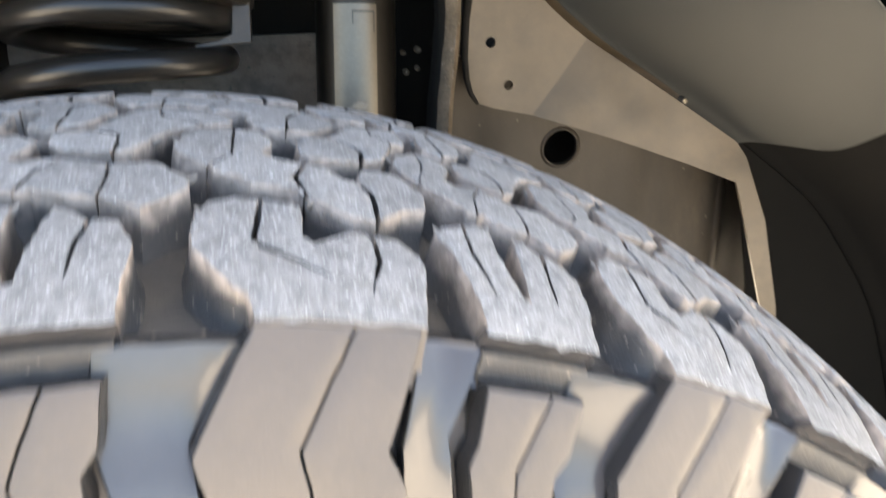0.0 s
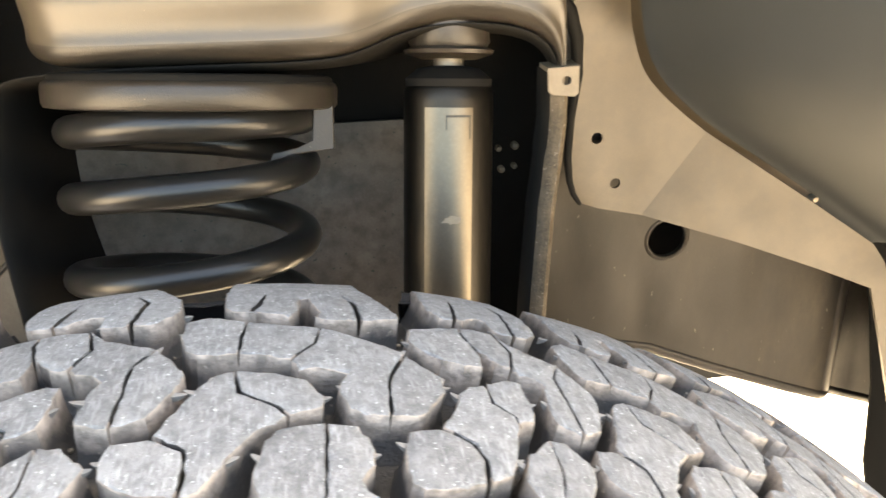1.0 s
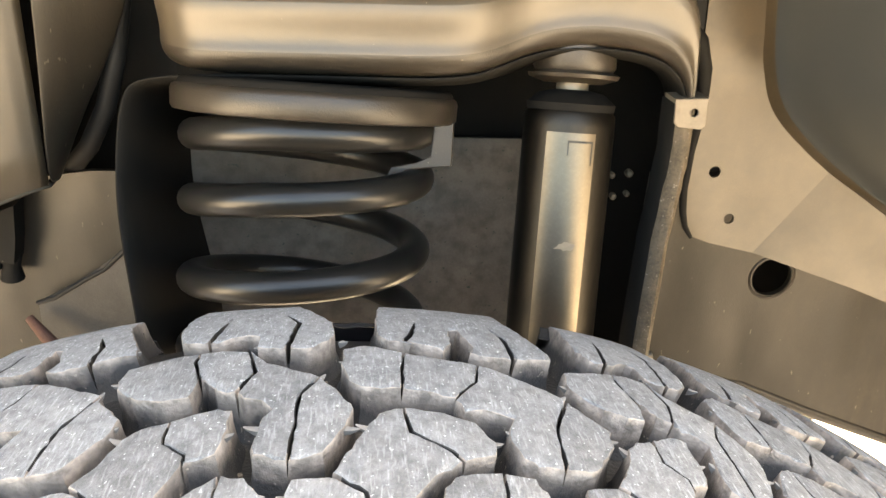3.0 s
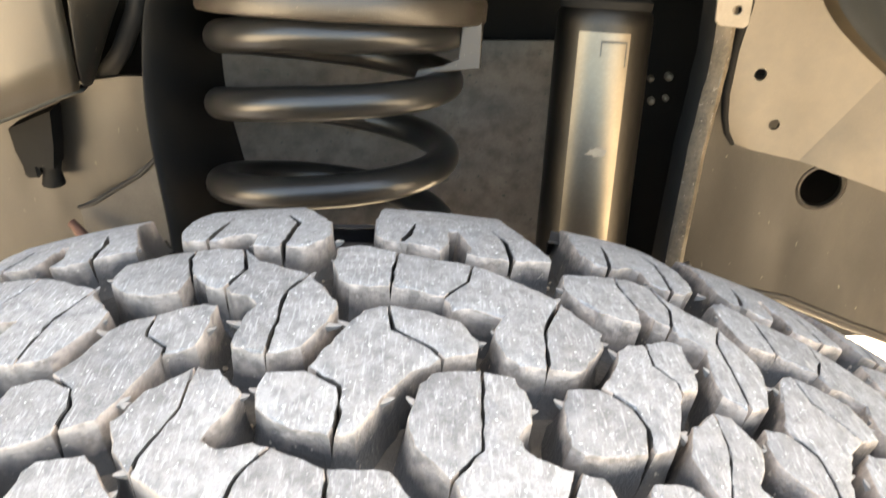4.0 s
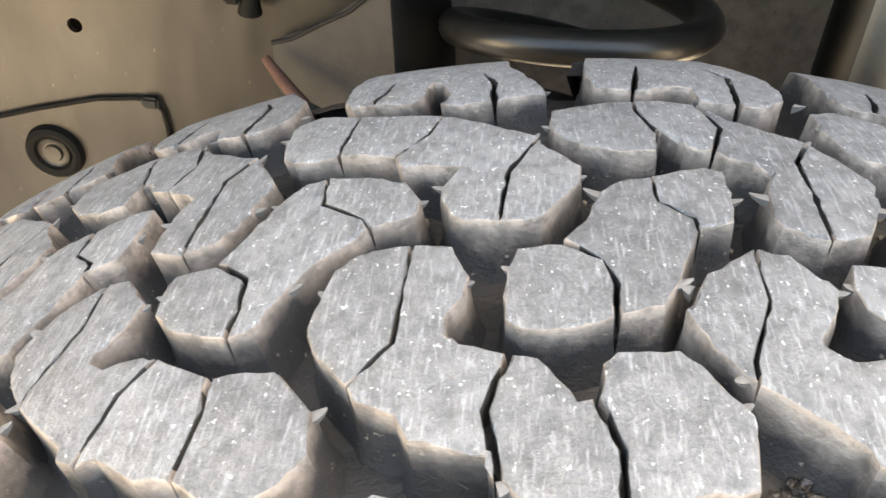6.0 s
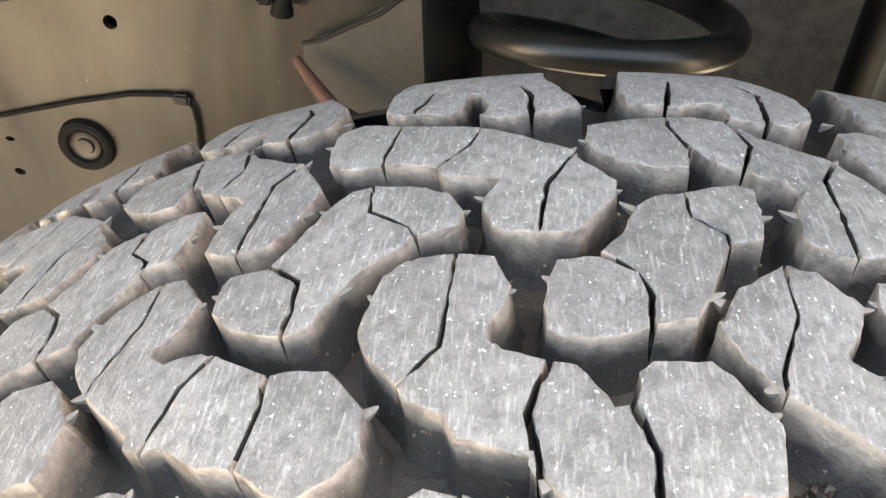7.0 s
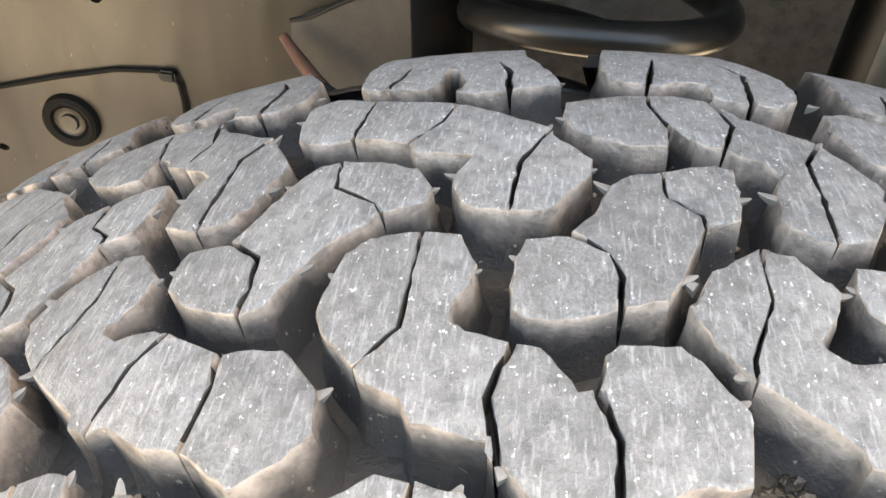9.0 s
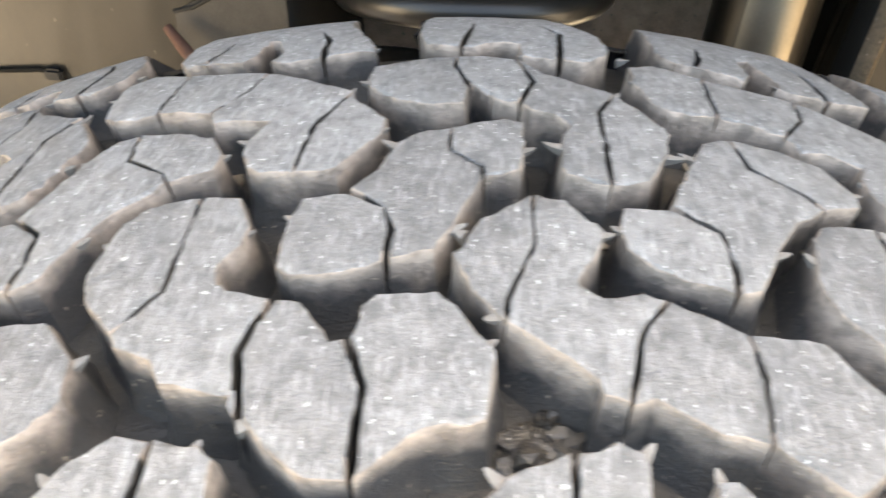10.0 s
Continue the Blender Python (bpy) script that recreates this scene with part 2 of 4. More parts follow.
def loft(rows, closed=False):
    """A skin over rows of points."""
    bm = bmesh.new()
    grid = [[bm.verts.new(p) for p in row] for row in rows]
    for a, b in zip(grid, grid[1:]):
        n = len(a)
        for i in range(n if closed else n - 1):
            bm.faces.new((a[i], a[(i + 1) % n], b[(i + 1) % n], b[i]))
    bm.faces.index_update()
    return bm


def soften(ob, thick=0.0, levels=0, bevel=0.0):
    if bevel:
        m = ob.modifiers.new("edge", "BEVEL")
        m.width, m.segments, m.limit_method, m.angle_limit = bevel, 2, "ANGLE", radians(35)
    if thick:
        m = ob.modifiers.new("thickness", "SOLIDIFY")
        m.thickness, m.offset = thick, 0.0
    if levels:
        m = ob.modifiers.new("round", "SUBSURF")
        m.levels = m.render_levels = levels
    return ob


def box(lo, hi, bev=0.0):
    bm = bmesh.new()
    bmesh.ops.create_cube(bm, size=1)
    for v in bm.verts:
        v.co = Vector([(l + h) / 2 + c * (h - l) for l, h, c in zip(lo, hi, v.co)])
    if bev:
        bmesh.ops.bevel(bm, geom=bm.edges[:], offset=bev, segments=2, affect="EDGES")
    return bm


# ---- ground ----
bm = bmesh.new()
bmesh.ops.create_grid(bm, x_segments=60, y_segments=60, size=3)
for v in bm.verts:
    v.co.z = 0.006 * noise.noise(v.co * 3) - 0.006
outer = [v for v in bm.verts if max(abs(v.co.x), abs(v.co.y)) > 2.99]
for v in outer:
    f = 600 / 3
    v.co.x, v.co.y, v.co.z = v.co.x * f, v.co.y * f, -0.01
g = link_mesh("ground", bm, GROUND)
tagged(g, "pale dry sandy gravel ground in bright sun", "ground", kind="structure")

# ---- tyre ----
CX, CY, CZ, RAD, CROWN = -0.0573, 0.3163, 0.446, 0.4545, 0.93
DEG = 7.93                     # millimetres of tread in one degree
DEPTH = 16.0                   # tread depth, millimetres
PITCHES = 38
tyre = thing("off_road_tyre", (CX, CY, 0), "worn dusty off-road mud tyre with chunky grey tread blocks", "tyre")


def pitch_angle(i):
    """Angle of the middle of pitch i: long pitches in front of the top, short ones behind it, as on such a tyre."""
    near = np.interp(i, [-4, -3, -2, -1, 0, 1, 2, 3, 4, 5, 6, 7], [-54.8, -45.15, -35.45, -25.8, -16.2, -6.55, 3.1, 12.85, 20.15, 28.2, 36.4, 44.6])
    if i > 7:
        return 44.6 + (i - 7) * (360 - 44.6 - 45.15) / (PITCHES - 10)
    return float(near)


def crown(v):
    return RAD - CROWN * v * v - 0.0045 * (max(0.0, abs(v) - 0.09) / 0.04) ** 2


def on_tread(angle, v, h):
    """angle in degrees from the top, v along the axle and h above the tread, in millimetres."""
    r = crown(v / 1000) + h / 1000
    a = radians(angle)
    return Vector((CX + r * math.sin(a), CY + v / 1000, CZ + r * math.cos(a)))


# side profile from the tread edge down: (half width, radius)
SIDE = [(0.125, crown(0.125)), (0.133, 0.421), (0.142, 0.399), (0.149, 0.373), (0.153, 0.345)]
SIDE_S = [0.0]
for p_, q_ in zip(SIDE, SIDE[1:]):
    SIDE_S.append(SIDE_S[-1] + 1000 * math.dist(p_, q_))


def on_side(angle, s, h, sign):
    v, r = float(np.interp(s, SIDE_S, [p[0] for p in SIDE])), float(np.interp(s, SIDE_S, [p[1] for p in SIDE]))
    v, r = v + 0.00095 * h, r + 0.0003 * h
    a = radians(angle)
    return Vector((CX + r * math.sin(a), CY + sign * v, CZ + r * math.cos(a)))


def area(poly):
    return 0.5 * sum(a[0] * b[1] - b[0] * a[1] for a, b in zip(poly, poly[1:] + poly[:1]))


def grown(poly, d):
    """The outline moved outwards by d (inwards where negative); poly runs counter-clockwise."""
    out, n = [], len(poly)
    for i in range(n):
        p, q, r = (np.array(poly[k % n]) for k in (i - 1, i, i + 1))
        e, f = q - p, r - q
        n1 = np.array((e[1], -e[0])) / (np.linalg.norm(e) + 1e-9)
        n2 = np.array((f[1], -f[0])) / (np.linalg.norm(f) + 1e-9)
        m = n1 + n2
        k = m @ m
        m = m * (2 / max(k, 0.9)) if k > 1e-6 else n1
        if d > 0 and e[0] * f[1] - e[1] * f[0] < -0.15 * np.linalg.norm(e) * np.linalg.norm(f):
            m = m * 0.6
        out.append(tuple(q + d * m))
    return out


def stepped(poly, step):
    out = []
    for a, b in zip(poly, poly[1:] + poly[:1]):
        n = max(1, math.ceil(math.dist(a, b) / step))
        out += [(a[0] + (b[0] - a[0]) * k / n, a[1] + (b[1] - a[1]) * k / n) for k in range(n)]
    return out


def nearest_on(poly, p):
    best = None
    for i, (a, b) in enumerate(zip(poly, poly[1:] + poly[:1])):
        a_, d = np.array(a), np.array(b) - np.array(a)
        t = float(np.clip((np.array(p) - a_) @ d / (d @ d + 1e-12), 0.02, 0.98))
        q = a_ + t * d
        e = float(np.linalg.norm(q - p))
        if best is None or e < best[0]:
            best = (e, i, t, tuple(q))
    return best


def slit(pieces, path, gap):
    """Cut the piece that the path crosses into two, with a gap between them."""
    mid = np.mean(path, axis=0) if len(path) > 2 else (np.array(path[0]) + path[1]) / 2
    pieces.sort(key=lambda q: not inside(q, mid))
    poly = pieces.pop(0)
    a, b = nearest_on(poly, path[0]), nearest_on(poly, path[-1])
    line = [a[3], *path[1:-1], b[3]]
    offs = []
    for sgn in (1, -1):
        o = []
        for i, p in enumerate(line):
            d = np.array(line[min(i + 1, len(line) - 1)]) - np.array(line[max(i - 1, 0)])
            nrm = np.array((-d[1], d[0])) / (np.linalg.norm(d) + 1e-9)
            o.append(tuple(np.array(p) + sgn * gap / 2 * nrm))
        offs.append(o)
    n = len(poly)
    i, j = (a[1], a[2]), (b[1], b[2])

    def arc(s, e):
        pts, k = [], s[0]
        if s[0] == e[0] and s[1] < e[1]:
            return pts
        while True:
            k = (k + 1) % n
            pts.append(poly[k])
            if k == e[0]:
                return pts
    one = arc(i, j) + offs[0][::-1]
    two = arc(j, i) + offs[1]
    for q, o, other in ((one, offs[0], 0), (two, offs[1], 1)):
        pieces.append(q)
    return pieces


def notch(poly, path, gap):
    """Cut into the piece from its edge along the path, ending inside it."""
    if area(poly) < 0:
        poly = poly[::-1]
    e, i, t, start = nearest_on(poly, path[0])
    line = [start, *path[1:]]
    left, right = [], []
    for k, p in enumerate(line[:-1]):
        d = np.array(line[k + 1]) - np.array(line[max(k - 1, 0)])
        nrm = np.array((-d[1], d[0])) / (np.linalg.norm(d) + 1e-9) * gap / 2
        left.append(tuple(np.array(p) + nrm))
        right.append(tuple(np.array(p) - nrm))
    return poly[:i + 1] + left + [line[-1]] + right[::-1] + poly[i + 1:]


def inside(poly, p):
    c = False
    for a, b in zip(poly, poly[1:] + poly[:1]):
        if (a[1] > p[1]) != (b[1] > p[1]) and p[0] < (b[0] - a[0]) * (p[1] - a[1]) / (b[1] - a[1]) + a[0]:
            c = not c
    return c


def lug_piece(bm, poly, mapping, depth, draft=1.5, chamfer=0.4, top_mat=0, side_mat=1, seed=0, whole=None, cut_mat=2, end=None, end_mat=3, fine=False, hollow=0.0):
    """One solid piece of a tread block: worn top, rounded edge and drafted flanks, mapped onto the tyre."""
    if area(poly) < 0:
        poly = poly[::-1]
    poly = [p for p, q in zip(poly, poly[1:] + poly[:1]) if math.dist(p, q) > 0.9]
    poly = stepped(poly, 3.6 if fine else 5.5)
    # wander of the moulded edge
    poly = [(x + 0.35 * noise.noise((x * 0.25, y * 0.25, seed)), y + 0.35 * noise.noise((x * 0.25, y * 0.25, seed + 9))) for x, y in poly]
    cut = [whole is not None and nearest_on(whole, p)[0] > 0.75 for p in poly]
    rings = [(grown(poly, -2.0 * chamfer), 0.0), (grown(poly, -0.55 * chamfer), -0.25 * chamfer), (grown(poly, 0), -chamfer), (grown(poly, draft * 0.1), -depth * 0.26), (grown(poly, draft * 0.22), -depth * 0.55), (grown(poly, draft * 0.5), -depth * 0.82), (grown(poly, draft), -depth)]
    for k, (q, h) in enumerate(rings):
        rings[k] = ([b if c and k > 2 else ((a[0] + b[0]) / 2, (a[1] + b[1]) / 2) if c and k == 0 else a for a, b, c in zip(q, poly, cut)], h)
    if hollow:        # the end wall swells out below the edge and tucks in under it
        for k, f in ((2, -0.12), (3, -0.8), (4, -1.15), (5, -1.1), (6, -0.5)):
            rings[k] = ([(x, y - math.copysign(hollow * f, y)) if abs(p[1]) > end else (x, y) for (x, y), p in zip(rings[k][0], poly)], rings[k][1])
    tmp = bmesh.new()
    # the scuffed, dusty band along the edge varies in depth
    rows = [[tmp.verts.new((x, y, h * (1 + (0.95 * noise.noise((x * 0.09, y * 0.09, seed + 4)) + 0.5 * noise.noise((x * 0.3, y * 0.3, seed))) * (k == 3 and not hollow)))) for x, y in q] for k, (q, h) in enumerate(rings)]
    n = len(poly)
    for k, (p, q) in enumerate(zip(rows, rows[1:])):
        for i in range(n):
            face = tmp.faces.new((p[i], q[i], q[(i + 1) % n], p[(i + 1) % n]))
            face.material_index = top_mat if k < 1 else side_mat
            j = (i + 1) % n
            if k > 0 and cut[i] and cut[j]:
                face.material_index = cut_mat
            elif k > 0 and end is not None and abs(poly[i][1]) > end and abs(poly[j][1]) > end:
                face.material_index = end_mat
    xs, ys = [p[0] for p in rings[0][0]], [p[1] for p in rings[0][0]]
    pts = list(rings[0][0])
    for a in range(int((max(xs) - min(xs)) / 7) + 1):
        for c in range(int((max(ys) - min(ys)) / 7) + 1):
            p = (min(xs) + 7 * a + 3.5 * (c % 2), min(ys) + 7 * c + 2)
            if inside(rings[0][0], p) and nearest_on(rings[0][0], p)[0] > 2.5:
                pts.append(p)
    cv, _, cf, co, _, _ = delaunay_2d_cdt([Vector(p) for p in pts], [], [list(range(n))], 1, 1e-4)
    cap = [rows[0][o[0]] if o and o[0] < n else tmp.verts.new((p.x, p.y, 0)) for p, o in zip(cv, co)]
    for q in cf:
        if len({cap[k] for k in q}) == len(q):
            try:
                tmp.faces.new([cap[k] for k in q]).material_index = top_mat
            except ValueError:
                pass
    table = {}
    for v in tmp.verts:
        x, y, h = v.co
        if fine and -1.5 < h:        # small chips and wear along the edge
            x += 0.7 * noise.noise((x * 0.55, y * 0.55, seed + 2)) * (h < -0.01)
            y += 0.7 * noise.noise((x * 0.55, y * 0.55, seed + 6)) * (h < -0.01)
            h -= max(0.0, 2.6 * noise.noise((x * 0.33, y * 0.33, seed + 1)) - 0.4) * (h < -0.01)
        h += 0.25 * noise.noise((x * 0.12, y * 0.12, seed * 3.1)) if h > -3 else 0
        table[v] = bm.verts.new(mapping(x, y, h))
    for c in tmp.faces:
        try:
            g = bm.faces.new([table[v] for v in c.verts])
            g.material_index = c.material_index
        except ValueError:
            pass
    tmp.free()


def nub(bm, at, way, mapping, length=4.6, h=-1.0):
    """A thin pointed rib of moulding flash at a block's edge."""
    (x, y), w = at, np.array(way) / np.linalg.norm(way)
    s = np.array((-w[1], w[0]))
    base = np.array((x, y)) - 1.5 * w
    rows = []
    for f, half, low in ((0.0, 1.5, 3.2), (0.45, 1.15, 2.2), (0.8, 0.75, 1.2), (1.0, 0.3, 0.4)):
        c = base + length * f * w
        rise = h + 0.5 * f * f
        rows.append([bm.verts.new(mapping(*q)) for q in ((*(c + half * s), rise - 0.3 * half), (*c, rise), (*(c - half * s), rise - 0.3 * half), (*(c - 0.4 * half * s), rise - low), (*(c + 0.4 * half * s), rise - low))])
    for p, q in zip(rows, rows[1:]):
        for k in range(5):
            bm.faces.new((p[k], p[(k + 1) % 5], q[(k + 1) % 5], q[k]))
    bm.faces.new(rows[0])
    bm.faces.new(rows[-1])


# The tread design in two alternating pitches: degrees along the tread and millimetres across, about the middle of a pitch.
# Each block is an outline with cuts through it as (path, width).
CENTRE = {
    0: ([(0.55, 24.6), (-0.15, 22.6), (-0.6, 18.5), (-1.15, 8.7), (-2.18, -9.5), (-3.4, -10.4), (-3.65, -16.2), (-3.5, -24), (-2.9, -29), (-2.14, -32.3), (-1.0, -34.6), (-0.2, -32.8), (0.25, -26), (0.65, -18.5), (1.5, -9), (2.4, -2.5), (3.8, 2), (3.9, 8.5), (3.3, 18), (2.1, 22.5)],
        [([(0.55, 26), (0.75, 11.3), (2.2, 2.6), (2.6, -3)], 0.75), ([(-2.2, -8), (-0.92, -16), (-0.8, -26), (-0.85, -36)], 0.9)]),
    1: ([(1.25, 20.4), (0.3, 18.2), (-0.3, 13.5), (-0.65, 4), (-1.5, -7.2), (-2.7, -9.4), (-2.95, -15.5), (-3.05, -23.5), (-2.98, -31.5), (-2.6, -34.2), (-1.6, -33.8), (-0.7, -31.5), (-0.1, -29.8), (1.0, -26.8), (1.45, -20), (2.05, -7), (2.42, -1), (3.4, 2.0), (3.57, 11), (3.55, 24.3), (3.05, 25.7), (2.2, 23.8)],
        [([(1.25, 22), (1.33, 9.2), (2.3, 2.6), (2.45, -3)], 0.75), ([(-1.55, -6), (-0.4, -13.2), (-0.12, -21), (-0.17, -32)], 1.0)]),
}
HOOK_IN = {
    0: ([(0.79, 63.4), (-0.95, 69), (-1.9, 65), (-1.95, 52), (-1.6, 40.5), (-1.1, 36.5), (0.6, 37), (2.7, 32.5), (3.0, 25.5), (3.7, 26), (4.95, 23.5), (4.6, 17), (4.5, 10), (4.9, 1.5), (5.4, -1.5), (6.4, -2.2), (7.6, -0.8), (8.3, 8), (8.8, 14.5), (8.85, 22), (7.62, 35), (7.45, 39.3), (4.5, 55.5), (4.0, 57)],
        [([(0.8, 65), (0.62, 48), (0.55, 36)], 0.7), ([(4.05, 58.5), (3.7, 44), (2.75, 33)], 0.6), ([(7.5, 37.5), (6.6, 20), (6.4, -4)], 0.8)]),
    1: ([(1.3, 66.5), (0.2, 64.8), (-1.6, 60), (-1.75, 50.5), (-1.6, 45), (-0.5, 35.5), (0.6, 32.8), (1.7, 33.8), (1.76, 43.6), (2.05, 44.5), (2.5, 41), (2.7, 37.5), (3.5, 35.5), (3.9, 31.5), (4.6, 29.5), (5.1, 25), (4.8, 19.6), (4.75, 14.4), (4.6, 5), (4.7, 1), (5.95, -2.5), (7.2, 0.7), (7.8, 11), (8.2, 23), (8.15, 26.5), (7.0, 41.7), (6.8, 44.2), (4.5, 55), (3.8, 62), (3.6, 65), (2.3, 67)],
        [([(1.3, 68), (1.33, 59), (1.88, 44)], 0.95), ([(3.6, 66), (4.07, 48.5), (3.52, 35)], 0.95), ([(6.85, 43.7), (6.07, 32), (6.05, 14), (5.95, -3.5)], 0.85)]),
}
HOOK_OUT = {
    0: ([(-6.0, -7.7), (-7.4, -16.5), (-8.1, -28.3), (-7.6, -38), (-6.87, -45.5), (-6.4, -48.3), (-4.7, -58.5), (-4.6, -61.5), (-4.1, -63.5), (-3.5, -61.8), (-2.1, -68), (-1.3, -68.5), (-0.72, -70), (0.5, -77), (1.62, -71), (2.2, -65), (2.1, -56), (1.15, -47.2), (0.9, -45), (0, -44.6), (-0.85, -45.5), (-2.7, -38.4), (-3.3, -36.6), (-4.4, -38.8), (-4.95, -36), (-4.95, -33.3), (-4.35, -27), (-4.1, -18.5), (-4.7, -13), (-5.1, -8.8)],
        [([(-5.95, -6.5), (-5.97, -24), (-6.75, -41), (-6.85, -47)], 0.4), ([(-2.73, -37), (-3.55, -47), (-4.0, -64)], 0.75), ([(-0.87, -44), (-0.85, -55.3), (-1.1, -70)], 0.75)]),
    1: ([(-5.7, -5.9), (-7.26, -7.5), (-7.85, -13.1), (-8.26, -30), (-7.95, -37), (-6.8, -47), (-6.57, -50.3), (-5.52, -54.4), (-5.13, -59.7), (-3.33, -62.7), (-3.1, -67.3), (-2.38, -72.7), (-1.37, -79), (-0.35, -78.9), (1.08, -69.5), (2.38, -67.7), (2.6, -57.5), (2.62, -53.1), (2.22, -49), (1.65, -42.2), (1.17, -38.8), (-0.28, -39.7), (-0.64, -42.5), (-0.73, -49.4), (-0.94, -51.1), (-1.31, -51.3), (-2.14, -40.9), (-2.7, -40.7), (-4.13, -37.1), (-4.5, -34.3), (-4.59, -30), (-4.16, -24.7), (-4.03, -18), (-4.55, -7.5)],
        [([(-5.72, -4.5), (-5.74, -14.5), (-5.85, -36.5), (-6.85, -46.5)], 0.45), ([(-2.85, -39), (-3.41, -53.3), (-3.13, -68)], 1.5), ([(-0.96, -50.2), (-0.37, -61.5), (-0.41, -80)], 1.5)]),
}
SHOULDER_IN = {
    0: ([(-0.35, 79), (-0.45, 92), (-0.37, 107), (-0.2, 125), (6.2, 125), (6.25, 108), (6.95, 92), (7.78, 76), (7.8, 70), (6.0, 66), (4.3, 65), (3.85, 67), (4.1, 74), (3.75, 83), (3.55, 89.5), (3.2, 90), (3.05, 84), (3.1, 75), (2.65, 69), (2.0, 70.5), (1.0, 72.5), (0.1, 74)],
        [([(0.75, 60), (0.85, 73), (1.3, 83), (1.5, 95)], 1.7), ([(5.9, 60), (5.85, 71), (5.8, 83), (5.25, 96)], 1.7)]),
    1: ([(0.1, 80), (-0.24, 91), (-0.15, 103), (0.05, 125), (5.2, 125), (5.45, 117), (6.2, 106), (7.05, 93), (7.25, 80), (7.0, 73), (6.1, 66.5), (4.9, 66.5), (3.85, 69), (3.7, 79), (3.2, 81), (2.5, 79), (2.1, 76), (1.2, 76), (0.5, 77)],
        [([(5.2, 60), (5.35, 81), (5.45, 92), (4.75, 104)], 1.7), ([(1.5, 70), (1.75, 87), (2.0, 104)], 1.7)]),
}
# the cuts of the outer shoulder blocks end before the edge
SHOULDER_OUT = {
    0: ([(-7.3, -82), (-6.8, -77.7), (-5.6, -73.8), (-4.5, -70.8), (-3.9, -72.3), (-3.85, -78), (-4.0, -90), (-3.4, -109.5), (-3.1, -109.5), (-2.92, -97), (-2.72, -84), (-2.45, -76.8), (-2.0, -76.3), (-1.04, -83), (-0.14, -85.2), (0.38, -94), (0.41, -104), (0.2, -113), (0.15, -125), (-6.0, -125), (-5.9, -121), (-6.2, -107), (-6.7, -92)],
        [([(-5.4, -73), (-5.5, -92.7), (-4.9, -111)], 1.3), ([(-1.0, -82), (-1.45, -98), (-1.55, -110.5)], 1.3)]),
    1: ([(-7.27, -81), (-6.74, -74), (-5.8, -70), (-4.85, -71.2), (-3.8, -73), (-3.35, -75), (-3.45, -92), (-3.1, -95), (-2.7, -93.5), (-1.65, -87.2), (0, -89.7), (1.1, -97.3), (1.2, -102.5), (0.75, -125), (-5.3, -125), (-5.5, -117.4), (-6.23, -112.2), (-7.23, -100.1), (-7.37, -92)],
        [([(-4.85, -70), (-5.16, -92.4), (-5.3, -103), (-4.33, -117.8)], 1.3), ([(-5.2, -97), (-4.16, -101.8), (-2.52, -110.5)], 1.2), ([(-5.2, -97), (-6.6, -90.9)], 1.0), ([(-0.79, -86), (-0.81, -101.3), (-1.27, -116.8)], 1.3)]),
}
# lug on the side of the shoulder: degrees, millimetres down from the tread edge
SIDE_LUG = {
    0: [(0.9, 14), (6.2, 14), (6.3, 30), (6.6, 36), (5.4, 60), (1.4, 60), (1.7, 36), (1.1, 30)],
    1: [(-0.5, 1), (5.3, 1), (7.3, 34), (6.8, 44), (6.8, 60), (-0.6, 60), (-0.6, 43), (0.4, 33)],
}


def stretch_of(i):
    """How far pitch i is drawn out towards the pitches behind and ahead of it."""
    base = pitch_angle(i)
    return (base - pitch_angle(i - 1)) / 9.65 if i > -3 else 1.0, ((pitch_angle(i + 1) if i < PITCHES - 4 else 360 - 45.15) - base) / 9.65


def deg_mm(path):
    return [(x * DEG, y) for x, y in path]


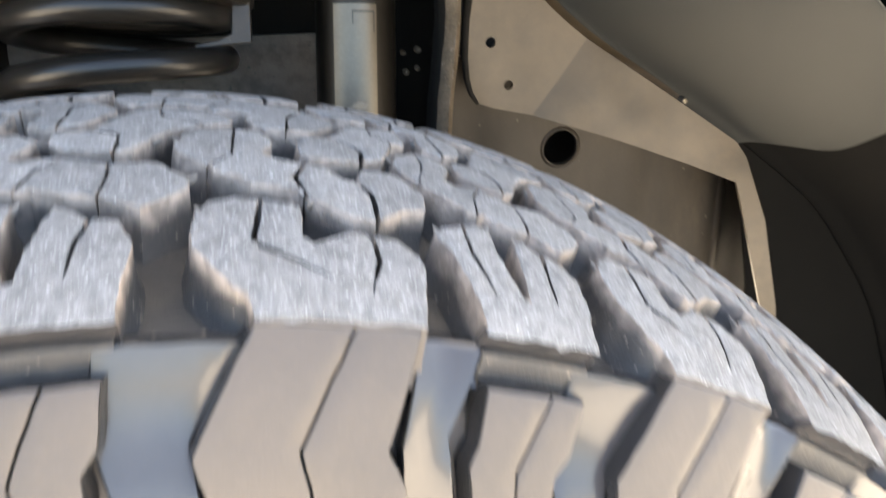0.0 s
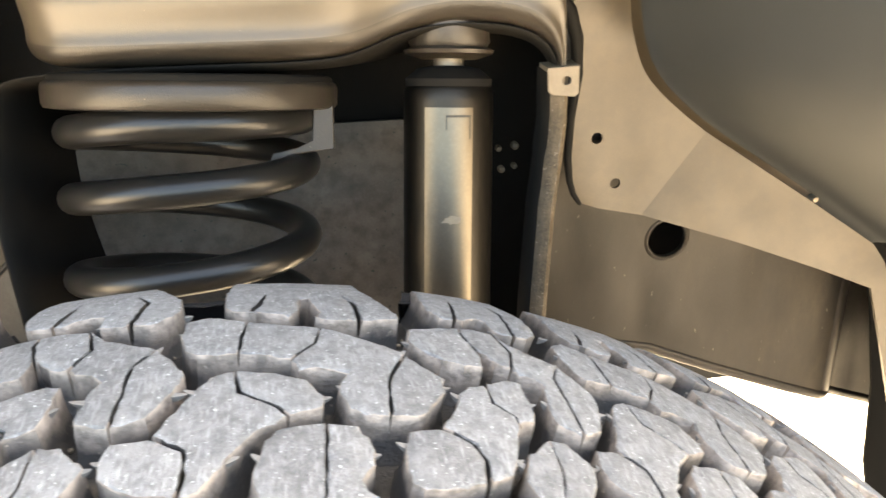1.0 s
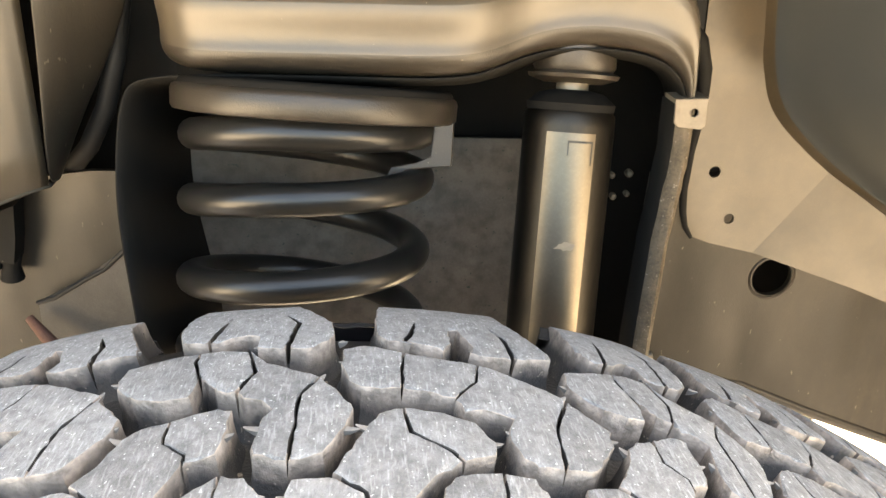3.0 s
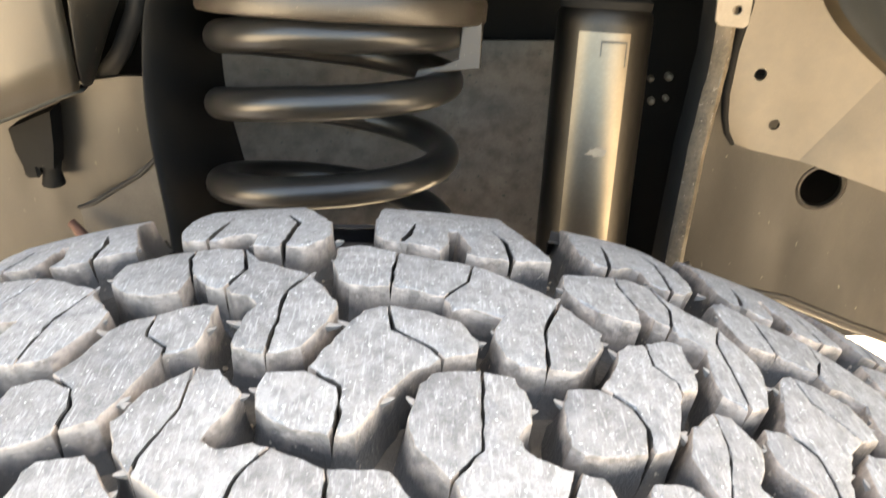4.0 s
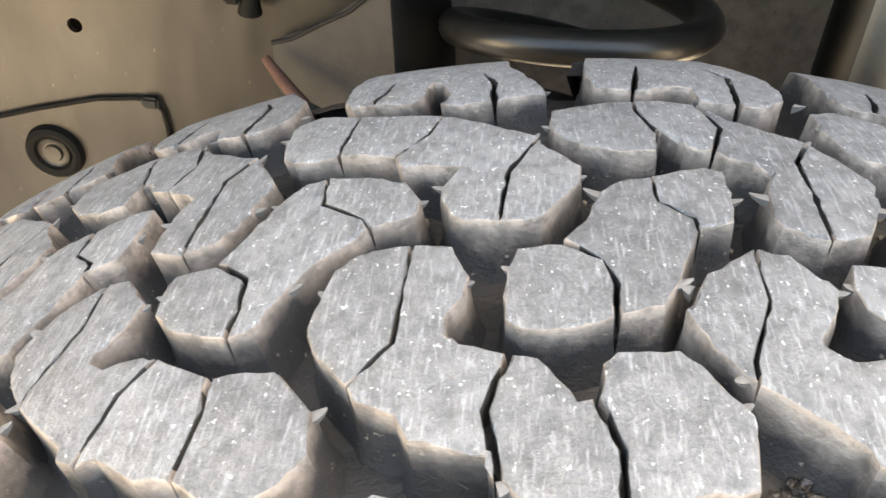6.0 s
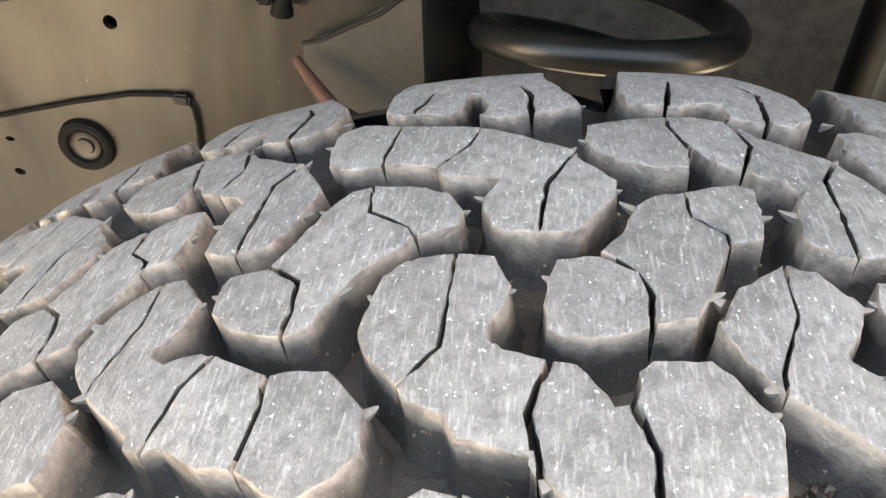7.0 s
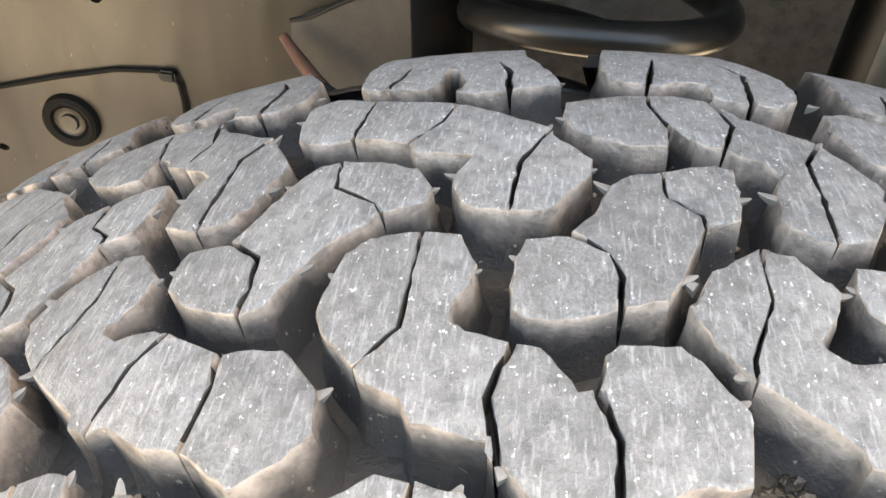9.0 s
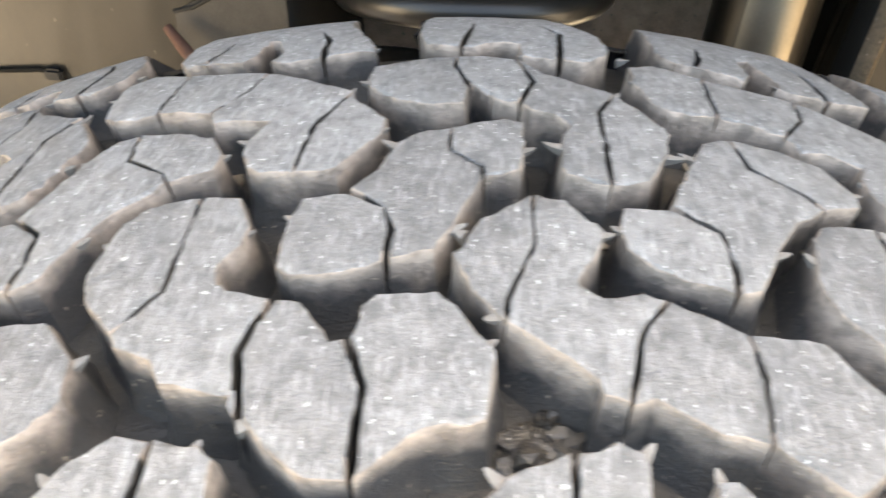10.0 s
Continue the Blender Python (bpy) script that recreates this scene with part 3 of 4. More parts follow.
def tread_block(name, i, design, nubs=(), blind=False, cove=False):
    """One block of pitch i with its cuts, and its flash ribs; blind cuts end inside the block."""
    outline, cuts = design
    base = pitch_angle(i)
    behind, ahead = stretch_of(i)
    aside = float(np.interp(i, [-1, 0, 1, 30], [4.5, 3.5, 0.0, 0.0]))

    def mapping(x, y, h):
        return on_tread(base + x / DEG * (ahead if x > 0 else behind), y + aside * min(1.0, max(0.0, (118 - abs(y)) / 40)), h)
    whole = deg_mm(outline)
    if area(whole) > 0:
        whole = whole[::-1]
    pieces = [whole]
    for path, gap in cuts:
        if blind:
            pieces = [notch(pieces[0], deg_mm(path), gap)]
        else:
            pieces = slit(pieces, deg_mm(path), gap)
    near = -5 <= i <= 7
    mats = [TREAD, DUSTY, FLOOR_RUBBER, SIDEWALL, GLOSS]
    bm = bmesh.new()
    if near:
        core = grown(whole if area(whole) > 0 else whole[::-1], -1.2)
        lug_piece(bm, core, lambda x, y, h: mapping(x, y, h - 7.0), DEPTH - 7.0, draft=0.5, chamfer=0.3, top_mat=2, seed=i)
    else:
        for k, q in enumerate(pieces):
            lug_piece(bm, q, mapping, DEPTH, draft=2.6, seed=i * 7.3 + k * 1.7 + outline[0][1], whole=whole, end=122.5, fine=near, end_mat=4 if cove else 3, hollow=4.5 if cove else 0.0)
    block = part(name, bm, mats, tyre)
    if near:
        for k, q in enumerate(pieces):
            bm = bmesh.new()
            lug_piece(bm, q, mapping, DEPTH, draft=2.6, seed=i * 7.3 + k * 1.7 + outline[0][1], whole=whole, end=122.5, fine=near, end_mat=4 if cove else 3, hollow=4.5 if cove else 0.0)
            part("segment", bm, mats, block)
        for at, way in nubs:
            bm = bmesh.new()
            nub(bm, (at[0] * DEG, at[1]), way, mapping, 2.8 + 2.6 * (0.5 + noise.noise((at[0], at[1] * 0.3, i * 1.7))), -1.0 - 0.8 * noise.noise((at[1], i * 0.9, 2.0)))
            part("flash_rib", bm, FLASH, block)
    return block


for i in range(-3, PITCHES - 3):
    kind = i % 2
    tread_block("centre_block", i, CENTRE[kind], [[((3.85, 9), (1, -0.1)), ((-0.85, 14), (-1, 0.3)), ((-3.6, -17), (-1, 0.1)), ((0.5, -20), (1, 0.2))], [((3.55, 12), (1, 0.05)), ((-0.35, 13.5), (-1, 0.5)), ((-2.9, -15), (-1, 0.3)), ((1.45, -19.5), (1, 0.3))]][kind])
    tread_block("hook_block", i, HOOK_IN[kind], [((4.6, 15), (-1, 0.1)), ((8.8, 18) if kind == 0 else (8.0, 14), (1, -0.3)), ((-1.9, 56) if kind == 0 else (-1.75, 50), (-1, -0.2)), ((7.4, 40) if kind == 0 else (6.8, 44), (0.7, 0.8))])
    tread_block("hook_block", i, HOOK_OUT[kind], [((-4.2, -19), (1, -0.1)), ((-8.0, -20), (-1, 0.6)), ((2.4, -51) if kind else (2.1, -56), (1, 0.4)), ((-2.9, -68) if kind else (-7.0, -44), (1, 0.3) if kind else (-1, -0.6))])
    for sign in (1, -1):
        if sign > 0:
            tread_block("shoulder_block", i, SHOULDER_IN[kind], [((7.7, 74), (1, -0.7)), ((3.8 if kind else 4.05, 71), (-0.7, -1))], blind=True)
        else:
            tread_block("shoulder_block", i, SHOULDER_OUT[kind], [((-3.9, -72.5), (0.8, 1)), ((-7.0, -78), (-1, 0.8)), ((-2.3, -76.5), (-0.3, 1))][:2 + (kind == 0)], blind=True, cove=kind == 0)
        base, wide = pitch_angle(i), stretch_of(i)
        lug = [(sign * (x - (0.6 if kind == 0 and sign < 0 else 0.0)) * DEG, y) for x, y in SIDE_LUG[kind]]
        line = [(sign * (x - (1.2 if kind == 0 and sign < 0 else 0.0)) * DEG, y) for x, y in ([(1.9, 0), (3.6, 33), (2.4, 61)] if kind else [(3.3, 13), (4.6, 36), (3.7, 61)])]
        bm = bmesh.new()
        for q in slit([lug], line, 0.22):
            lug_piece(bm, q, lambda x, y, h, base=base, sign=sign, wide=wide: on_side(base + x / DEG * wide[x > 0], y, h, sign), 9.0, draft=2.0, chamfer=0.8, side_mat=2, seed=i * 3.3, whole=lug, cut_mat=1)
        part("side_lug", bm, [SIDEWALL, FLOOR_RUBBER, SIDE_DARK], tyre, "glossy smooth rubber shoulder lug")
        if kind == 1:
            bm = bmesh.new()
            low_lug = [(sign * x * DEG, y) for x, y in [(5.6, 6), (7.3, 32), (6.9, 47), (9.9, 47), (10.6, 30), (10.4, 6)]]
            lug_piece(bm, low_lug, lambda x, y, h, base=base, sign=sign, wide=wide: on_side(base + x / DEG * wide[x > 0], y, h - 3.8 - 3.2 * (1 - ((y - 26) / 21) ** 2), sign), 5.0, draft=1.0, chamfer=1.2, side_mat=1, seed=i)
            part("low_side_lug", bm, [GLOSS, SIDE_DARK], tyre, "glossy recessed lug between the shoulder lugs")
        if kind == 0 and sign < 0:
            bm = bmesh.new()
            rib = [(sign * x * DEG, y) for x, y in [(5.7, 4), (6.9, 30), (5.6, 58), (8.6, 58), (9.4, 33), (8.9, 4)]]
            lug_piece(bm, rib, lambda x, y, h, base=base, wide=wide: on_side(base + x / DEG * wide[0], y, h - 4.5 - 3.0 * (1 - abs(x / DEG + 7.6) / 1.7) + 1.2 * math.cos((y - 30) / 14), -1), 5.0, draft=0.8, chamfer=1.0, side_mat=1, seed=i)
            part("channel_rib", bm, [GLOSS, SIDE_DARK], tyre, "glossy rubber channel between the shoulder lugs")
        if kind == 0 and sign > 0:
            bm = bmesh.new()
            step = [(sign * x * DEG, y) for x, y in [(0.6, 0.5), (6.2, 0.5), (6.1, 15), (1.0, 15)]]
            lug_piece(bm, step, lambda x, y, h, base=base, sign=sign, wide=wide: on_side(base + x / DEG * wide[x > 0], y, h - 1.5 - 4.5 * math.sin(math.pi * min(1.0, max(0.0, y / 15.5))), sign), 6.0, draft=1.0, side_mat=0, seed=i)
            part("side_lug_step", bm, [GLOSS], tyre, "glossy recessed step of the shoulder lug")

# body of the tyre under the blocks
wheel_pose = Matrix.Translation((CX, CY, CZ)) @ pose(0, 0, 0, -90, 0, 0)
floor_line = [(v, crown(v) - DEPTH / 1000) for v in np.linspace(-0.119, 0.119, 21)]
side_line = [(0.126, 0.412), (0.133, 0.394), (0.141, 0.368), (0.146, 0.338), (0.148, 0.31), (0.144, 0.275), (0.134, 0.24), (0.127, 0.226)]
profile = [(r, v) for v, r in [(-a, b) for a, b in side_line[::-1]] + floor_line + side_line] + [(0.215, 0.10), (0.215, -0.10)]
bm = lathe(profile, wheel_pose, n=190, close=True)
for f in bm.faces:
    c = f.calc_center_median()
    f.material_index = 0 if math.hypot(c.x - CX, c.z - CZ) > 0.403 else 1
part("casing", bm, [FLOOR_RUBBER, SIDEWALL], tyre, "dusty groove floor, darkened for its shade, and glossy sidewall")
bm = lathe([(0.02, -0.03), (0.07, -0.035), (0.16, -0.01), (0.205, -0.02), (0.2135, -0.1), (0.2145, -0.135), (0.2145, 0.11), (0.2, 0.10), (0.19, 0.02), (0.07, 0.0), (0.02, 0.0)], wheel_pose, n=48)
part("rim", bm, BARE, tyre, "plain steel rim inside the tyre")

# ---- vehicle frame and arch, world coordinates ----
def flat_y(y0):
    return lambda a, b, d: Vector((a, y0 + d, b))


# frame rail: face at y 0.75 with a round access hole
rail = thing("frame_rail", (0, 0.78, 0.7), "long dusty steel frame rail behind the wheel", "frame rail")
hole = ring(0.3065, 0.747, 0.0175, 28)
LOWER = [(-1.1, 0.40), (-0.30, 0.45), (-0.02, 0.56), (0.13, 0.628), (0.20, 0.640), (0.25, 0.640), (0.30, 0.629), (0.367, 0.600), (0.456, 0.565), (0.487, 0.554)]
low = [(x, z + 0.013) for x, z in LOWER]
out = [*low[:3], (-0.165, 0.66), (-0.185, 0.84), (-0.25, 0.84), (-0.55, 0.80), (-1.1, 0.80)]
bm = plate(out, [ring(-0.457, 0.727, 0.006, 12), ring(-0.568, 0.606, 0.0045, 7, 0.6), ring(-0.567, 0.572, 0.0055, 7, 0.7)], flat_y(0.75), 0.006)
part("front_web", bm, RAIL, rail, smooth=0)
out = [*low[2:], (0.487, 0.84), (0.188, 0.84), (0.180, 0.66)]
part("rear_web", plate(out, [hole], flat_y(0.75), 0.006), RAIL_REAR, rail, "dark-patched rear web with a round access hole", smooth=0)
# black discs added behind two small holes so that they stay dark
for x, z in ((-0.568, 0.606), (-0.567, 0.572)):
    bm = lathe([(0.0, 0.0), (0.009, 0.0), (0.009, -0.003), (0.0, -0.003)], Matrix.Translation((x, 0.7585, z)) @ pose(0, 0, 0, 90, 0, 0), n=12)
    part("hole_backing", bm, WORLD_DARK, rail, "black disc that keeps a small hole dark")
STEP = [(0.487, 0.7515), (0.494, 0.7530), (0.500, 0.757), (0.505, 0.765), (0.511, 0.770), (0.53, 0.771), (0.60, 0.771)]
bm = loft([[(x, y, 0.84) for x, y in STEP], [(x, y, 0.70) for x, y in STEP], [(x, y, 0.567 - (x - 0.487) * 0.36) for x, y in STEP]])
# the bend's faces are coloured dark in place of the recess's shade
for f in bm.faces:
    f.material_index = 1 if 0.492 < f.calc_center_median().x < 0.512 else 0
soften(part("stepped_end", bm, [RAIL_REAR, RAIL_DARK], rail, "stepped end, its bend coloured dark for shade"), thick=0.003)
bm = lathe([(0.0172, 0.0015), (0.0185, -0.0008), (0.0205, -0.0006), (0.0215, 0.0004), (0.0175, 0.006)], Matrix.Translation((0.3065, 0.75, 0.747)) @ pose(0, 0, 0, -90, 0, 0), n=28, close=True)
part("hole_rim", bm, RAIL_REAR, rail)
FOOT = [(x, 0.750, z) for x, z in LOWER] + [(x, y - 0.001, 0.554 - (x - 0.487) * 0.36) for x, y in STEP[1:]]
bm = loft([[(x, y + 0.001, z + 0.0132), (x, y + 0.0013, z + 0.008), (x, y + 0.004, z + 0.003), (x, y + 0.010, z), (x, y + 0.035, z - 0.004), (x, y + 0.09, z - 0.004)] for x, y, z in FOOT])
soften(part("lower_flange", bm, RAIL_DARK, rail, "folded lower edge in a darker tone"), thick=0.003)
# added black panel far behind the rail, keeping its gaps and holes dark
panel = link_mesh("rail_backing_panel", box((-1.1, 0.86, 0.52), (0.75, 0.88, 1.56)), WORLD_DARK)
tagged(panel, "black panel added behind the frame rail to keep gaps dark", "panel", kind="structure")

def smooth_path(points, n=5):
    """A rounded path through points."""
    out, p = [], [np.array(q) for q in points]
    for k in range(len(p) - 1):
        a, b, c, d = p[max(k - 1, 0)], p[k], p[k + 1], p[min(k + 2, len(p) - 1)]
        for m in range(n):
            t = m / n
            out.append(tuple(0.5 * (2 * b + (c - a) * t + (2 * a - 5 * b + 4 * c - d) * t * t + (3 * b - a - 3 * c + d) * t ** 3)))
    return out + [tuple(p[-1])]


# liner bracket with bolt holes and the long arm
brk = thing("liner_bracket", (0.25, 0.69, 0.8), "tan dusted steel liner bracket with two bolt holes", "bracket")


def leaf(a, b, d):
    """The plate is flat; the arm leaves it at a slanting crease and comes forward."""
    k = max(0.0, 0.80 * (a - 0.258) - 0.60 * (b - 0.800))
    return Vector((a, 0.692 - 0.15 * k + d, b))


out = [(0.188, 1.06), (0.191, 0.961), (0.195, 0.83), (0.198, 0.818), (0.206, 0.809), (0.22, 0.804), (0.255, 0.796), *smooth_path([(0.302, 0.861), (0.268, 0.888), (0.248, 0.910), (0.238, 0.935), (0.233, 0.962), (0.225, 1.06)], 4)]
bm = plate(out, [ring(0.2145, 0.861, 0.0045, 12), ring(0.2315, 0.824, 0.0042, 12)], leaf, 0.003)
part("mounting_plate", bm, LINER, brk, smooth=0)
out = [(0.255, 0.796), (0.334, 0.771), (0.40, 0.747), (0.449, 0.7275), (0.457, 0.751), (0.446, 0.766), (0.391, 0.803), (0.302, 0.861)]
part("arm", plate(out, [], leaf, 0.003), LINER, brk, smooth=0)
out = [(0.449, 0.7275), (0.463, 0.68), (0.485, 0.60), (0.497, 0.515), (0.511, 0.512), (0.501, 0.60), (0.481, 0.69), (0.457, 0.751)]
part("lower_strip", plate(out, [], leaf, 0.003), LINER, brk, smooth=0)

# moulded liner of the arch, sweeping outwards from the bracket's edge
E = [(0.222, 1.07), (0.233, 0.962), (0.238, 0.935), (0.248, 0.910), (0.268, 0.888), (0.302, 0.861), (0.391, 0.803), (0.458, 0.753), (0.56, 0.68), (0.66, 0.55), (0.72, 0.40), (0.74, 0.25)]
E = E[:1] + smooth_path(E[1:8], 3) + E[8:]
RUN = [0.0, *itertools.accumulate(math.dist(a, b) for a, b in zip(E, E[1:]))]


def along_edge(x0, x1, n):
    """n points of the liner's edge line between two of its x."""
    a, b = np.interp((x0, x1), [e[0] for e in E], RUN)
    return [(np.interp(d, RUN, [e[0] for e in E]), np.interp(d, RUN, [e[1] for e in E])) for d in np.linspace(a, b, n)]


# the skin stops at a slanting lower edge; a black panel goes on behind it
rows, below = [], []
for y, k in ((0.700, -0.002), (0.691, 0.002), (0.684, 0.006), (0.676, 0.0095), (0.66, 0.013), (0.60, 0.022), (0.56, 0.0275), (0.50, 0.036), (0.43, 0.046), (0.362, 0.053)):
    end = float(np.interp(y, [0.362, 0.484, 0.56, 0.70], [0.35, 0.4115, 0.449, 0.458]))
    rows.append([(x + k * 0.75, y, z + k * 0.85) for x, z in along_edge(0.222, end, 30)])
    below.append([(x + k * 0.75 + 0.008, y, z + k * 0.85 + 0.009) for x, z in along_edge(end - 0.03, 0.74, 12)])
arch = thing("arch_liner", (0.5, 0.45, 0.3), "dark grey moulded plastic wheel arch liner", "liner")
bm = loft(rows)
# first rows take the bracket's tan, standing for a lit flange
for f in bm.faces:
    f.material_index = 1 if f.index < 2 * 29 and f.calc_center_median().z > 0.80 else 0
soften(part("liner_skin", bm, [PLASTIC, LINER], arch, "moulded liner with a rounded flange coloured tan as if lit"), thick=0.003, levels=2)
soften(part("lower_skin", loft(below), MATT, arch, "black lower panel behind the liner's edge"), thick=0.003, levels=1)

bm = plate([(0.460, 0.753), (0.484, 0.69), (0.504, 0.60), (0.514, 0.514), (0.545, 0.40), (0.56, 0.20), (1.3, 0.20), (1.3, 0.95), (0.56, 0.95), (0.46, 0.80)], [], flat_y(0.702), 0.003)
part("rear_wall", bm, MATT, arch, "black rear wall of the arch", smooth=0)

# roof of the arch and the outer fender, out of view, added as shade
fender = thing("fender", (0, 0.45, 0.45), "unseen dark fender with a round wheel opening, added to block light", "fender")
arc = [(CX + 0.82 * math.cos(radians(a)), CZ + 0.71 * math.sin(radians(a))) for a in range(-10, 191, 8)]
bm = plate([*arc, (-1.3, 0.33), (-1.3, 1.64), (1.3, 1.64), (1.3, 0.33)], [], flat_y(0.45), 0.02)
part("outer_panel", bm, PAINT, fender)
bm = loft([[(x, 0.46, z) for x, z in arc], [(x, 0.86, z) for x, z in arc]])
soften(part("arch_roof", bm, WORLD_DARK, fender), thick=0.003)
# hood out of view, added to keep the sun off the tyre
hood = link_mesh("hood", box((-1.3, 0.45, 1.64), (1.3, 1.9, 1.67), 0.01), PAINT)
tagged(hood, "unseen dark hood added to keep the sun off the tyre", "hood")

# ---- suspension, in a leaning set of axes ----
LEANING = Matrix.Translation((0, 0, EYE)) @ pose(0, 0, 0, -12.7655, 0, TURN) @ Matrix.Translation((0, 0, -0.9))


def lean(x, y, z):
    return LEANING @ Vector((x, y, z))


# coil spring
spring = thing("coil_spring", lean(-0.252, 0.66, 0.70), "black painted steel coil spring under its seat", "spring")
SR, WIRE = 0.0778, 0.0108
pts = []
for k in range(0, 361):
    f = -2.4 + k / 360 * 5.05       # turns; 0 is the front of the lowest clear coil
    z = np.interp(f, [-2.4, 0, 1, 2, 2.65], [0.744, 0.864, 0.920, 0.9615, 0.968])
    a = 2 * math.pi * f
    pts.append(lean(-0.2465 + SR * math.sin(a), 0.66 - SR * math.cos(a), z))
part("coil", tube(pts, WIRE, 16), BLACK, spring)
seat_pose = LEANING @ Matrix.Translation((-0.2425, 0.66, 0))
bm = lathe([(0.060, 0.9695), (0.090, 0.970), (0.0958, 0.971), (0.0972, 0.9735), (0.0975, 0.984), (0.0965, 0.9868), (0.0945, 0.988), (0.0935, 0.991), (0.0915, 0.9925), (0.060, 0.993)], seat_pose, n=64)
# the top tier goes black for the shade under the cap
for f in bm.faces:
    f.material_index = 1 if (LEANING.inverted() @ f.calc_center_median()).z > 0.9875 else 0
part("seat", bm, [SEAT, INNER], spring, "dusty dark steel spring seat ring, top blackened for shade")
out = [(0.0945, 0.018), (0.1065, 0.020), (0.107, -0.046), (0.090, -0.050), (0.078, -0.053), (0.069, -0.066), (0.065, -0.063), (0.068, -0.050), (0.084, -0.044), (0.093, -0.036)]
bm = plate([(-0.252 + a, 0.972 + b * 0.62) for a, b in out], [], lambda a, b, d: lean(a, 0.640 + d + (a + 0.19) * 0.35, b), 0.004)
soften(part("stop_tab", bm, SEAT, spring, smooth=0), bevel=0.001)

# shock absorber
shock = thing("shock_absorber", lean(-0.069, 0.685, 0.66), "scuffed brushed steel shock absorber", "shock absorber")
sp = LEANING @ Matrix.Translation((-0.069, 0.685, 0))
part("body", lathe([(0.0, 0.66), (0.031, 0.66), (0.0318, 0.70), (0.0315, 0.976), (0.0312, 0.983), (0.0285, 0.987), (0.012, 0.988), (0.0, 0.988)], sp, n=56), SHOCK, shock)
part("dust_boot", lathe([(0.0, 0.986), (0.030, 0.986), (0.0305, 0.991), (0.022, 0.998), (0.012, 1.0), (0.0, 1.0)], sp, n=40), INNER, shock, "black rubber collar")
part("rod", lathe([(0.0, 0.99), (0.011, 0.99), (0.011, 1.012), (0.0, 1.012)], sp, n=24), BARE, shock, "bright steel rod")
part("washer", lathe([(0.0, 1.005), (0.020, 1.0045), (0.0305, 1.008), (0.0315, 1.0105), (0.027, 1.0125), (0.0, 1.0125)], sp, n=48), SEAT, shock, "rust-edged cup washer")
part("bushing", lathe([(0.0, 1.0125), (0.0265, 1.0125), (0.0285, 1.016), (0.027, 1.034), (0.0, 1.036)], sp, n=48), SEAT, shock, "grey rubber bushing")

# spring tower
tower = thing("spring_tower", lean(-0.17, 0.70, 0.75), "pressed steel spring tower with dark dusty coating", "bracket")
FRONT = [(-0.338, 0.66), (-0.340, 0.78), (-0.350, 0.84), (-0.363, 0.90), (-0.362, 0.950), (-0.358, 0.980), (-0.349, 0.991), (-0.29, 0.996), (-0.20, 1.000), (-0.14, 1.002), (-0.118, 1.010), (-0.095, 1.024), (-0.06, 1.030), (-0.02, 1.028), (0.0, 1.018), (0.010, 1.0), (0.010, 0.96), (0.004, 0.90), (0.000, 0.83), (-0.006, 0.66)]
FY = [0.60, 0.60, 0.60, 0.60, 0.60, 0.602, 0.605, 0.600, 0.605, 0.615, 0.635, 0.65, 0.655, 0.66, 0.665, 0.675, 0.685, 0.69, 0.69, 0.69]


def tower_row(inward, back, lift):
    cxm = -0.17
    row = []
    for (x, z), y in zip(FRONT, FY):
        top = max(0.0, min(1.0, (z - 0.95) / 0.04))
        side = 1 if x > cxm else -1
        spread = inward * 0.2 if inward < 0 and x > -0.03 else inward
        row.append(lean(x - side * spread * (1 - top * 0.6), y + (back * top if lift else back), z - inward * 0.7 * top + lift * top))
    return row


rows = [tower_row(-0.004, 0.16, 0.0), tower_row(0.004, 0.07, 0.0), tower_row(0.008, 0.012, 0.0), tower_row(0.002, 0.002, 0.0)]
soften(part("shell", loft(rows), INNER, tower, "black inside of the tower"), thick=0.003, levels=2)
rows = [tower_row(0.004, 0.012, 0.003), tower_row(0.000, 0.002, 0.002), tower_row(-0.002, -0.003, 0.005), tower_row(-0.003, -0.005, 0.010), tower_row(-0.003, -0.004, 0.015), tower_row(-0.006, -0.006, 0.023), tower_row(-0.010, -0.012, 0.035), tower_row(-0.009, -0.004, 0.044), tower_row(-0.006, 0.020, 0.050), tower_row(-0.004, 0.06, 0.052)]
rows = [row[6:] for row in rows]
for row in rows:        # the cap's end turns back into the arch
    p = row[1]
    row[0:2] = [p + Vector((-0.044, 0.075, 0)), p + Vector((-0.041, 0.044, 0)), p + Vector((-0.032, 0.021, 0)), p + Vector((-0.017, 0.006, 0)), p]
bm = loft(rows)
for f in bm.faces:
    f.material_index = 1 if f.index < 3 * (len(rows[0]) - 1) else 0
soften(part("cap", bm, [TOWER, SEAT], tower, "brown dusty pressed steel cap with a darker lower edge"), thick=0.003, levels=2)
rows = []
for k in range(45):
    z = 1.0 - 0.34 * k / 44
    x = float(np.interp(z, [0.66, 0.83, 0.90, 0.96, 1.0], [-0.006, 0.000, 0.004, 0.010, 0.0095]))
    y = float(np.interp(z, [0.66, 0.90, 0.95, 1.0], [0.690, 0.690, 0.686, 0.675]))
    rough = 0.0009 if 0.89 < z < 0.975 else 0.0
    rows.append([lean(x + a + rough * noise.noise((a * 900, z * 700, 2)), y + b + 1.6 * rough * noise.noise((a * 900, z * 700, 5)), z) for a, b in ((-0.017, 0.016), (-0.013, 0.006), (-0.008, 0.000), (-0.003, -0.003), (0.0015, -0.003), (0.004, 0.000), (0.0045, 0.006))])
bm = loft(rows)
